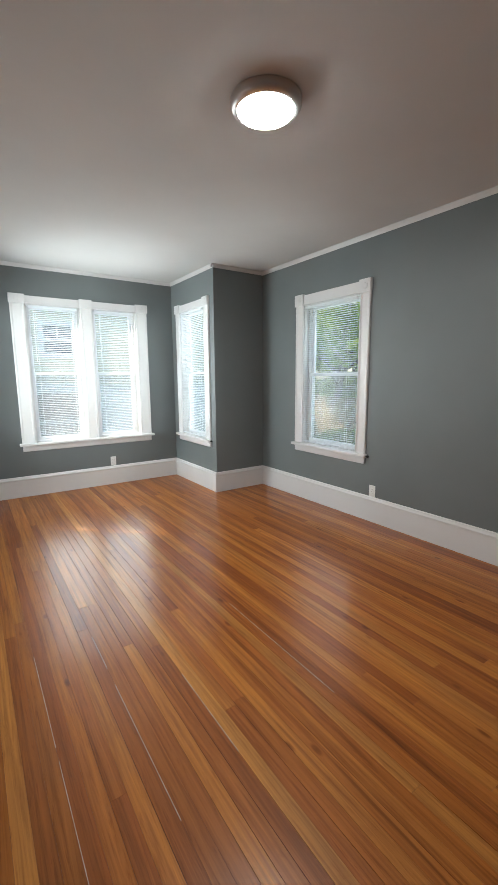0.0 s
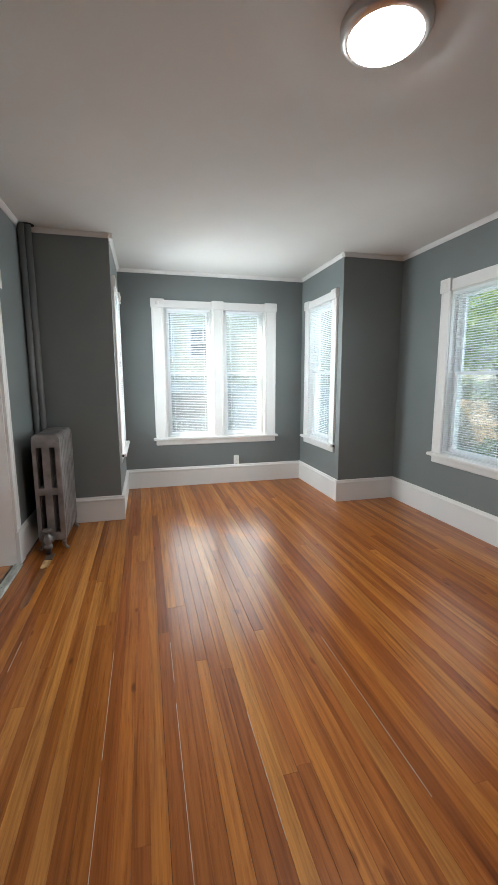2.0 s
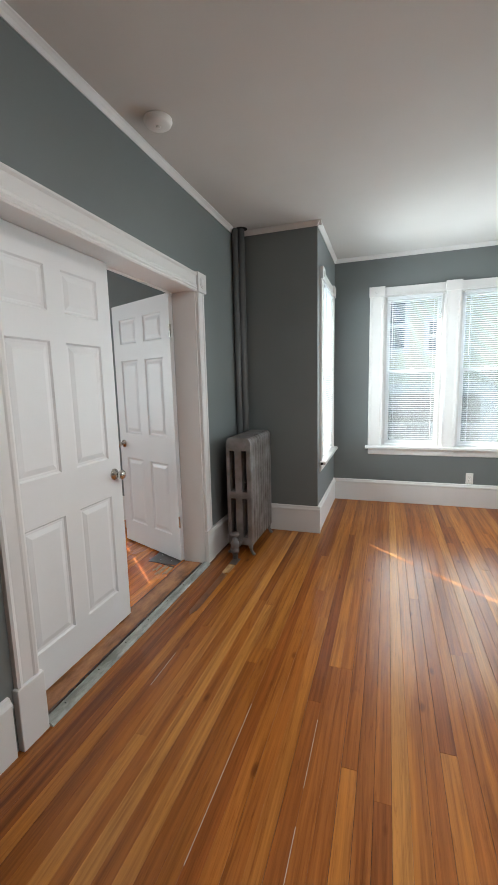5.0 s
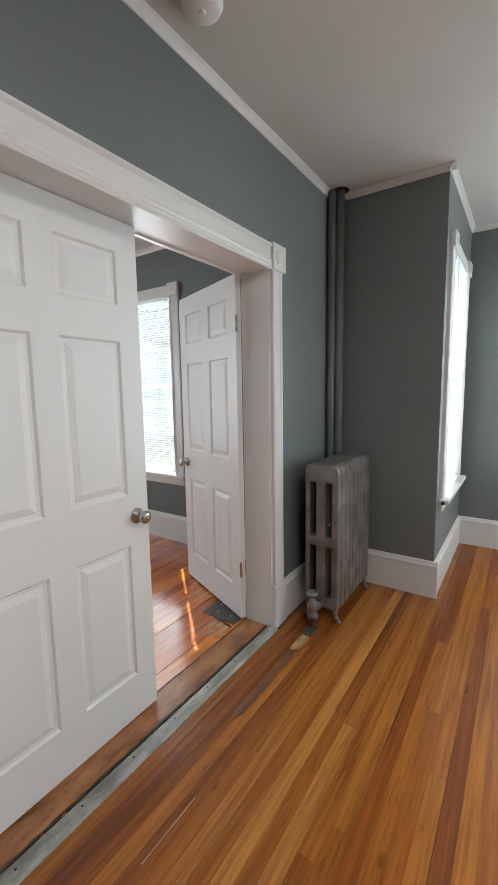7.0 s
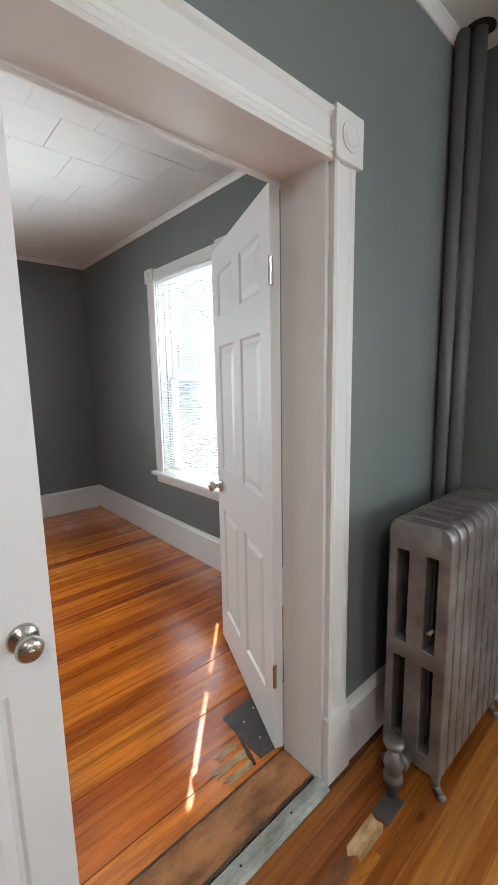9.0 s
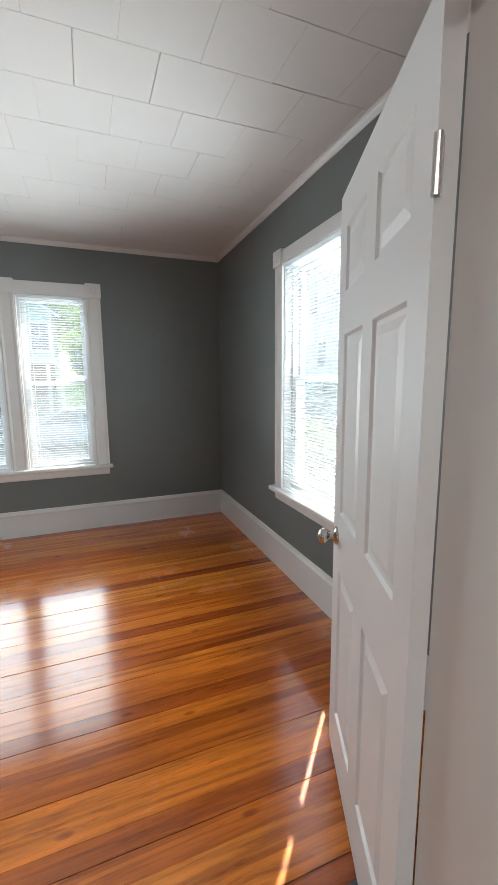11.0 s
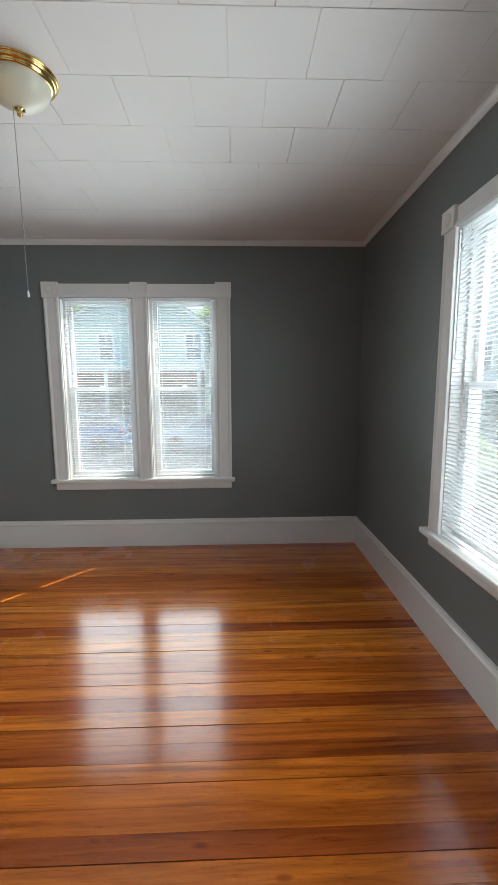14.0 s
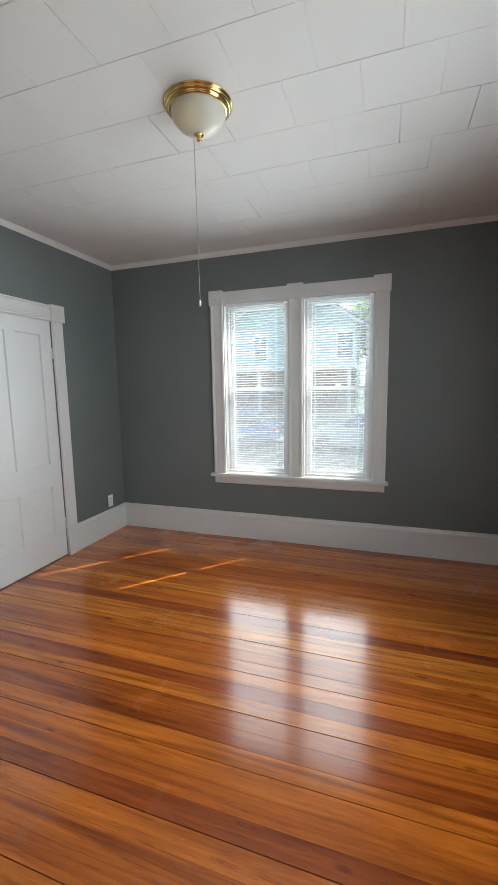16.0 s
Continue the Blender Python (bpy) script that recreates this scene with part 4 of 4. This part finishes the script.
def gable_house(m, label, u0, u1, z_eave, z_top, depth, siding, windows, holes=()):
    """House whose gable end lies on y = 0 facing -y, reaching back to +depth."""
    h = thing("house", label, "house", m)
    uc = (u0 + u1) / 2
    bm = bmesh.new()
    box(bm, u0, u1, 0.06, depth, G, z_eave)
    prism(bm, [(u0, z_eave), (u1, z_eave), (uc, z_top)], 0.06, depth, "y")
    part("wall", bm, siding, h)
    bm = clapboards(u0, u1, G + 0.5, z_eave, windows)
    part("siding", bm, siding, h)["kind"] = "stuff"
    bm = clapboards(u0, u1, z_eave, z_top, windows, lambda z: (u0 + (z - z_eave) * (uc - u0) / (z_top - z_eave), u1 - (z - z_eave) * (u1 - uc) / (z_top - z_eave)))
    part("gable_siding", bm, siding, h)["kind"] = "stuff"
    part("foundation", boxed(u0 - 0.02, u1 + 0.02, -0.04, depth, G, G + 0.5), CONCRETE, h)
    for s in (-1, 1):
        e = u0 if s < 0 else u1
        k = (z_top - z_eave) / abs(uc - e)
        ox = e + s * 0.45
        oz = z_eave - 0.45 * k
        bm = bmesh.new()
        prism(bm, [(ox, oz), (uc, z_top), (uc, z_top + 0.16), (ox, oz + 0.16)], -0.4, depth + 0.3, "y")
        part("roof", bm, ROOFING, h, "grey shingled roof")
        bm = bmesh.new()
        prism(bm, [(ox, oz - 0.14), (uc, z_top - 0.14), (uc, z_top + 0.06), (ox, oz + 0.06)], -0.46, -0.401, "y")
        part("bargeboard", bm, PALE, h, "white bargeboard")
    for s in (u0, u1 - 0.12):
        part("corner_board", boxed(s, s + 0.12, -0.045, 0.06, G + 0.5, z_eave), PALE, h)
    for w in windows:
        house_window(h, *w)
    return h


# neighbour beside the bay: cream upper storey over a shaded porch
def neighbour():
    h = thing("house", "cream clapboard house with white trim and a shaded porch", "house", pose(0, 11.0, 0))
    wins = [(2.08, 2.66, 1.98, 2.58), (0.98, 1.6, 2.05, 3.0), (4.6, 5.4, 1.95, 3.1), (-1.6, -0.8, 2.0, 3.1)]
    part("wall", boxed(-3.0, 8.5, 0.06, 8.0, 1.25, 4.3), CREAM, h)
    part("siding", clapboards(-3.0, 8.5, 1.25, 4.3, wins), CREAM, h)["kind"] = "stuff"
    for w in wins:
        house_window(h, *w)
    part("lower_wall", boxed(3.25, 8.5, 0.06, 8.0, G, 1.25), PALE, h)
    part("lower_siding", clapboards(3.25, 8.5, G + 0.3, 1.25, ()), PALE, h, "white clapboard siding")["kind"] = "stuff"
    part("porch_wall", boxed(-3.0, 3.25, 1.9, 8.0, G, 1.25), DARKWALL, h)
    part("porch_floor", boxed(-3.0, 3.25, 0.0, 1.9, G, -0.35), CONCRETE, h)
    part("beam", boxed(-3.0, 3.3, -0.05, 0.2, 1.1, 1.3), PALE, h)
    for u in (-2.9, 0.2, 3.1):
        part("porch_post", boxed(u, u + 0.14, -0.03, 0.11, -0.35, 1.1), PALE, h)
    part("rail", boxed(-2.8, 3.2, 0.0, 0.06, 0.4, 0.47), PALE, h)
    part("rail", boxed(-2.8, 3.2, 0.0, 0.06, -0.25, -0.19), PALE, h)
    me = mesh_of("baluster", boxed(-0.015, 0.015, 0.01, 0.05, -0.19, 0.4), PALE)
    for k in range(46):
        shared("baluster", me, h, (-2.74 + k * 0.13, 0, 0))
    bm = bmesh.new()
    prism(bm, [(-0.55, 4.25), (4.0, 6.6), (8.6, 4.25), (8.6, 4.4), (4.0, 6.78), (-0.55, 4.4)], -3.4, 8.9, "x")
    part("roof", bm, ROOFING, h, "grey shingled roof")
    part("soffit", boxed(-3.4, 8.9, -0.5, 0.05, 4.2, 4.26), PALE, h)


neighbour()

# house across the street: teal gable, porch below
far = gable_house(pose(-26, -2.1, 0, 0, 0, 90), "pale teal gabled house across the street with porch", -4.1, 4.1, 5.4, 8.1, 9, TEAL,
                  [(-2.3, -1.5, 3.2, 4.7), (3.0, 3.9, 3.2, 4.7), (0.2, 1.0, 3.2, 4.7), (-0.4, 0.4, 6.1, 7.0)])
part("porch_roof", boxed(-4.2, 4.2, -2.2, 0, 2.45, 2.75), PALE, far, "white porch roof")
part("porch_floor", boxed(-4.1, 4.1, -2.1, 0, G, -0.2), CONCRETE, far)
part("porch_wall", boxed(-4.1, 4.1, -0.12, -0.07, -0.2, 2.45), BROWN, far, "brown shaded wall under the porch")
for u in (-4.0, -1.4, 1.3, 3.9):
    part("porch_post", boxed(u - 0.09, u + 0.09, -2.05, -1.87, -0.2, 2.45), PALE, far)
gable_house(pose(-26.5, 9.5, 0, 0, 0, 90), "white gabled house across the street", -4.0, 4.0, 4.8, 7.6, 9, PALE, [(-2.4, -1.6, 2.6, 4.0), (1.6, 2.4, 2.6, 4.0), (-2.4, -1.6, 0.0, 1.4), (1.4, 2.6, 0.0, 1.5)])
gable_house(pose(-27, -13.5, 0, 0, 0, 90), "sage gabled house across the street", -4.0, 4.0, 4.8, 7.6, 9, SAGE, [(-2.4, -1.6, 2.6, 4.0), (1.6, 2.4, 2.6, 4.0), (-2.4, -1.6, 0.0, 1.4), (1.4, 2.6, 0.0, 1.5)])
# house beyond the driveway, seen from the bedroom's side window
gable_house(pose(-21.3, 16.3, 0), "pale sage gabled house beyond the driveway", -4.6, 4.6, 4.55, 8.0, 9, SAGE, [(0.6, 1.5, 2.2, 3.6), (-2.4, -1.5, 2.2, 3.6), (1.2, 2.4, -0.3, 1.3), (-0.5, 0.5, 5.2, 6.2)])


# ---- cars ----
RUBBER = material("tyre_rubber", (0.03, 0.03, 0.03), 0.8)
ALLOY = material("wheel_alloy", (0.5, 0.5, 0.52), 0.35, 0.9)
CAR_GLASS = material("car_glass", (0.05, 0.06, 0.07), 0.06)
RED = material("red_lamp", (0.5, 0.03, 0.02), 0.25)
LAMP = material("clear_lamp", (0.8, 0.8, 0.8), 0.15)


def car(m, colour, label):
    """Nose towards +x."""
    c = thing("car", label, "car", m, "parked cars")
    paint = material("car_paint", colour, 0.22, 0.25)
    body = [(-2.2, 0.32), (-2.24, 0.62), (-2.16, 0.98), (-1.5, 1.03), (0.95, 0.98), (1.75, 0.86), (2.16, 0.7), (2.24, 0.5), (2.2, 0.3), (1.8, 0.22), (-1.8, 0.22)]
    bm = bmesh.new()
    prism(bm, body, -0.88, 0.88, "y")
    bmesh.ops.bevel(bm, geom=[e for e in bm.edges], offset=0.07, segments=3, affect="EDGES", profile=0.5, clamp_overlap=True)
    part("body", bm, paint, c, smooth=True)
    bm = bmesh.new()
    prism(bm, [(-1.95, 1.0), (-1.45, 1.45), (-0.9, 1.52), (0.1, 1.5), (0.95, 0.98)], -0.74, 0.74, "y")
    for v in bm.verts:
        if v.co.z > 1.2:
            v.co.y *= 0.82
    bmesh.ops.bevel(bm, geom=[e for e in bm.edges], offset=0.05, segments=3, affect="EDGES", profile=0.5, clamp_overlap=True)
    part("cabin", bm, CAR_GLASS, c, "dark car windows", smooth=True)
    bm = bmesh.new()
    prism(bm, [(-1.52, 1.47), (-0.9, 1.545), (0.1, 1.525), (0.2, 1.47), (-0.9, 1.50), (-1.45, 1.43)], -0.62, 0.62, "y")
    part("roof_panel", bm, paint, c)
    for y in (-0.7, 0.7):
        for x0, x1 in ((0.98, 0.12), (-0.45, -0.42), (-1.92, -1.42)):
            bm = bmesh.new()
            tube(bm, (x0, y * 1.05, 1.0), (x1, y * 0.87, 1.5), 0.03, seg=8)
            part("pillar", bm, paint, c)
    for x in (-1.35, 1.4):
        for y in (-0.82, 0.82):
            s = 1 if y > 0 else -1
            bm = bmesh.new()
            lathe(bm, [(0.22, -0.1), (0.32, -0.1), (0.335, -0.05), (0.335, 0.05), (0.32, 0.1), (0.22, 0.1)], 28, (x, y, 0.335), "y")
            w = part("tyre", bm, RUBBER, c, smooth=True)
            bm = bmesh.new()
            lathe(bm, [(0.22, s * 0.02), (0.22, s * 0.095), (0.18, s * 0.08), (0.06, s * 0.085), (0.03, s * 0.1)], 20, (x, y, 0.335), "y")
            part("rim", bm, ALLOY, w, smooth=True)
    for y in (-0.62, 0.62):
        part("tail_light", boxed(-2.26, -2.1, y - 0.2, y + 0.2, 0.72, 0.9, bevel=0.03), RED, c, "red tail light")
        part("headlight", boxed(2.06, 2.2, y - 0.18, y + 0.18, 0.6, 0.74, bevel=0.03), LAMP, c, "clear headlight")
    part("bumper", boxed(-2.28, -2.15, -0.8, 0.8, 0.34, 0.56, bevel=0.03), paint, c)
    part("number_plate", boxed(-2.29, -2.275, -0.26, 0.26, 0.6, 0.72), PLATE, c)


car(pose(-17.5, -2.95, G + 0.012, 0, 0, -90), (0.10, 0.20, 0.42), "blue parked hatchback at the far kerb")
car(pose(-17.4, 2.9, G + 0.012, 0, 0, -90), (0.62, 0.66, 0.70), "silver-white parked car at the far kerb")
car(pose(-14.5, 13.4, G, 0, 0, 20), (0.05, 0.055, 0.06), "dark parked car beyond the hedge")
car(pose(-19.5, 14.2, G, 0, 0, 90), (0.45, 0.06, 0.05), "red parked car beyond the hedge")


# ---- trees, hedge, fence ----
def foliage(name, dark, light):
    m = material(name, light, 0.6, 0, 0.3)
    g = node(m, "ShaderNodeNewGeometry")
    r = ramp(m, [(0.0, dark), (1.0, light)])
    wire(m, g, "Random Per Island", r, 0)
    wire(m, r, 0, bsdf(m), "Base Color")
    through_light, s = m.node_tree.nodes.new("ShaderNodeBsdfTranslucent"), m.node_tree.nodes.new("ShaderNodeMixShader")
    wire(m, r, 0, through_light, 0)
    s.inputs[0].default_value = 0.55
    wire(m, bsdf(m), 0, s, 1)
    wire(m, through_light, 0, s, 2)
    wire(m, s, 0, m.node_tree.nodes["Material Output"], 0)
    return m


LEAF = foliage("sunlit_leaves", (0.24, 0.38, 0.04), (0.56, 0.68, 0.12))
LEAF2 = foliage("hedge_leaves", (0.16, 0.27, 0.04), (0.40, 0.52, 0.10))
BARK = painted("bark", (0.12, 0.09, 0.07), 0.9, 0.25, 20, 0.8)


def leaves(rng, clumps, count, size):
    bm_verts, faces = [], []
    for cx, cy, cz, r in clumps:
        for _ in range(count):
            v = Vector((rng.gauss(0, 1), rng.gauss(0, 1), rng.gauss(0, 1))).normalized() * r * rng.uniform(0.35, 1.05)
            p = Vector((cx, cy, cz)) + Vector((v.x, v.y, v.z * 0.8))
            s = size * rng.uniform(0.6, 1.4)
            a = Vector((rng.uniform(-1, 1), rng.uniform(-1, 1), rng.uniform(-1, 1))).normalized()
            b = a.orthogonal().normalized()
            k = len(bm_verts)
            bm_verts += [p - a * s, p + b * s * 0.5, p + a * s, p - b * s * 0.5]
            faces.append((k, k + 1, k + 2, k + 3))
    return bm_verts, faces


def leaf_part(name, rng, clumps, count, size, mat, parent):
    vs, fs = leaves(rng, clumps, count, size)
    me = bpy.data.meshes.new(name)
    me.from_pydata(vs, [], fs)
    me.materials.append(mat)
    ob = new(name, me)
    ob.parent = parent
    ob["kind"] = "stuff"
    return ob


def tree(x, y, height, spread, seed, mat=None):
    rng = random.Random(seed)
    t = thing("tree", "leafy green broadleaf tree in summer", "tree", pose(x, y, G), "trees")
    bm = bmesh.new()
    tube(bm, (0, 0, -0.1), (0.1, 0, height * 0.35), 0.22, 0.15, 12)
    tips = []
    for k in range(9):
        a = k * 2.4
        z0 = height * rng.uniform(0.25, 0.38)
        z1 = height * rng.uniform(0.45, 0.9)
        r = spread * rng.uniform(0.35, 0.8)
        mid = Vector((math.cos(a) * r * 0.45, math.sin(a) * r * 0.45, (z0 + z1) / 2))
        tip = Vector((math.cos(a) * r, math.sin(a) * r, z1))
        tube(bm, (0.08, 0, z0), mid, 0.11, 0.07, 8)
        tube(bm, mid, tip, 0.07, 0.03, 8)
        tips += [tip, mid]
    part("trunk", bm, BARK, t)
    clumps = [(p.x + rng.uniform(-0.6, 0.6), p.y + rng.uniform(-0.6, 0.6), p.z + rng.uniform(-0.2, 0.9), spread * rng.uniform(0.22, 0.4)) for p in tips for _ in range(2)]
    leaf_part("crown", rng, clumps, 330, 0.15, mat or LEAF, t)


for x, y, hh, sp, sd in ((14, 13.5, 8.0, 4.0, 1), (17.5, 9.0, 9.0, 4.4, 2), (19, 17, 10, 5.0, 3), (13.5, 19.5, 8.5, 4.0, 4), (22, 12.5, 10, 5.0, 5), (-13.2, 21.5, 7.5, 3.2, 6), (-29.5, 3.8, 9.0, 3.0, 7), (-31, -7.8, 10.0, 3.5, 8)):
    tree(x, y, hh, sp, sd)


def shrub(x, y, r, seed, label="green leafy shrub beside the driveway", mat=None, count=130, size=0.07):
    rng = random.Random(seed)
    s = thing("shrub", label, "shrub", pose(x, y, G), "shrubs")
    bm = bmesh.new()
    for k in range(5):
        tube(bm, (0, 0, -0.05), (rng.uniform(-r, r) * 0.5, rng.uniform(-r, r) * 0.5, r), 0.02, 0.01, 6)
    part("stem", bm, BARK, s)
    clumps = [(rng.uniform(-r, r) * 0.6, rng.uniform(-r, r) * 0.6, r * rng.uniform(0.35, 1.15), r * rng.uniform(0.35, 0.6)) for _ in range(12)]
    leaf_part("foliage", rng, clumps, count, size, mat or LEAF2, s)


for k, (x, y, r) in enumerate(((-7.2, 9.5, 0.75), (-8.6, 9.9, 0.8), (-10.1, 10.2, 0.85), (-11.7, 10.7, 0.9), (-6.0, 9.3, 0.65), (-13.2, 11.2, 0.85), (9.0, 7.4, 0.7), (9.6, 8.8, 0.8), (10.4, 10.0, 0.7))):
    shrub(x, y, r, 40 + k)
for k in range(8):
    shrub(15.2 + 0.6 * (k % 3), 9.5 + 1.55 * k, 1.6 + 0.25 * (k % 2), 70 + k, "tall sunlit yellow-green bush behind the fence", LEAF, 420, 0.13)


def fence():
    tan = painted("tan_fence_wood", (0.55, 0.40, 0.24), 0.8, 0.12, 20, 0.4, (1, 1, 0.2))
    f = thing("board_fence", "tan wooden board fence in the yard", "fence", pose(13.2, 8.5, G))
    me = mesh_of("board", boxed(-0.012, 0.012, 0.004, 0.14, 0.05, 1.75), tan)
    for k in range(56):
        shared("board", me, f, (0, k * 0.15, random.uniform(-0.015, 0.015)))
    for z in (0.4, 1.45):
        part("rail", boxed(0.013, 0.055, 0, 8.4, z, z + 0.09), tan, f)
    for k in range(4):
        part("post", boxed(0.014, 0.11, k * 2.7, k * 2.7 + 0.1, 0, 1.85), tan, f)


fence()
# Invented shed shape, stands in for a low white vehicle-like object.
tr = thing("shed", "low white shed-shaped box standing in for an unidentified white object", "shed", pose(12.4, 15.9, G))
part("wall", boxed(-0.8, 0.8, -1.0, 1.0, 0, 1.5), PALE, tr)
bm = bmesh.new()
prism(bm, [(-1.0, 1.45), (0, 1.95), (1.0, 1.45), (1.0, 1.52), (0, 2.03), (-1.0, 1.52)], -1.1, 1.1, "y")
part("roof", bm, PALE, tr)


# ---- floors, board by board ----
def boards(name, label, mat, x0, x1, width, spans, seed, lo, hi, wide_every=0, edge=0.0009, gaps=(0.0006, 0.0009, 0.0012, 0.002), other=None, split=0.0, worn=None, worn_to=-99.0, pale=None, pale_at=()):
    """Boards along y. spans(x) gives the (y0, y1) run at x."""
    rng = random.Random(seed)
    floor = tagged(new(name), label, "floor", "", "structure")
    bm = bmesh.new()
    h = 0.5
    k = edge / width
    e = edge * 0.9
    lo_ = [(-h, -1), (-h, 0 - e), (-h + k, 0), (h - k, 0), (h, -e), (h, -1)]
    a = [bm.verts.new((p, 0, 0 if z == 0 else (z if z == -e else -0.018))) for p, z in lo_]
    b = [bm.verts.new((p, 1, 0 if z == 0 else (z if z == -e else -0.018))) for p, z in lo_]
    for i in range(5):
        bm.faces.new((a[i], a[i + 1], b[i + 1], b[i]))
    bm.faces.new(a[::-1])
    bm.faces.new(b)
    bmesh.ops.recalc_face_normals(bm, faces=bm.faces[:])
    me = mesh_of("floorboard", bm, mat)
    me2 = me
    if other:
        me2 = me.copy()
        me2.materials[0] = other
    me3 = me
    if worn:
        me3 = me.copy()
        me3.materials[0] = worn
    me4 = me
    if pale:
        me4 = me.copy()
        me4.materials[0] = pale
    x, i = x0, 0
    while x < x1 - 0.01:
        w = min(width, x1 - x)
        gap = rng.choice(gaps)
        if wide_every and i % wide_every == 0:
            gap = rng.uniform(0.0028, 0.0042)
        y0, y1 = spans(x + w / 2)
        y = y0
        first = rng.uniform(0.4, hi) if lo < 5 else hi
        while y < y1:
            n = min(y1, y + (first if y == y0 else rng.uniform(lo, hi)))
            if y1 - n < 0.4:
                n = y1
            board = shared("floorboard", me4 if any(x <= p < x + w for p in pale_at) else me3 if x < worn_to else me2 if x < split else me, floor, (x + w / 2 - gap / 2, y + 0.0004, rng.uniform(-0.0006, 0.0002)), (w - gap, n - y - 0.0008, 1))
            board.rotation_euler = (0, rng.uniform(-0.0035, 0.0035), 0)
            y = n
        x += w
        i += 1
    return floor


structure("floor_bed_front", boxed(XL, XR, YS, YB, -0.05, -0.0035), GAP, "dark gaps under the floorboards", "subfloor")
structure("floor_bed_bedroom", boxed(XW, XD, YC, YN, -0.05, -0.0035), GAP, "dark gaps under the floorboards", "subfloor")
boards("floor", "varnished reddish fir floorboards in a glossy finish", FLOOR1, XL - 0.018, XR, 0.0575,
       lambda x: (YS, YB if BL < x < BR else YP), 11, 1.8, 5.5, 0, 0.0004, (0.0002, 0.0004, 0.0006, 0.0013), FLOOR1B, 0.72, FLOOR1C, XL + 0.1, FLOOR1P, (0.36, 0.47, 0.62, 1.38, 1.78, 2.3))
boards("floor", "wide amber fir floorboards with dark open joints and gloss", FLOOR2, XW - 0.055, XD, 0.085, lambda x: (YC, YN), 29, 5.2, 9.0, 3, 0.0004, (0.0002, 0.0003, 0.0005))


# pale filler that shows in a few joints of the front room's floor
PUTTY = worn("pale_joint_filler", (0.62, 0.56, 0.46), (0.4, 0.32, 0.22), 0.6, 40.0)
for x, y0, y1 in ((0.757, 1.7, 2.35), (0.757, 2.42, 3.05), (1.0445, 1.9, 2.62), (1.0445, 2.75, 3.05), (0.2692, 3.02, 3.26), (1.332, 2.0, 2.5), (1.8495, 2.0, 2.9)):
    structure("joint_filler", boxed(x - 0.0011, x + 0.0011, y0, y1, -0.004, 0.0007), PUTTY, "thin line of pale filler between floorboards", "joint filler")
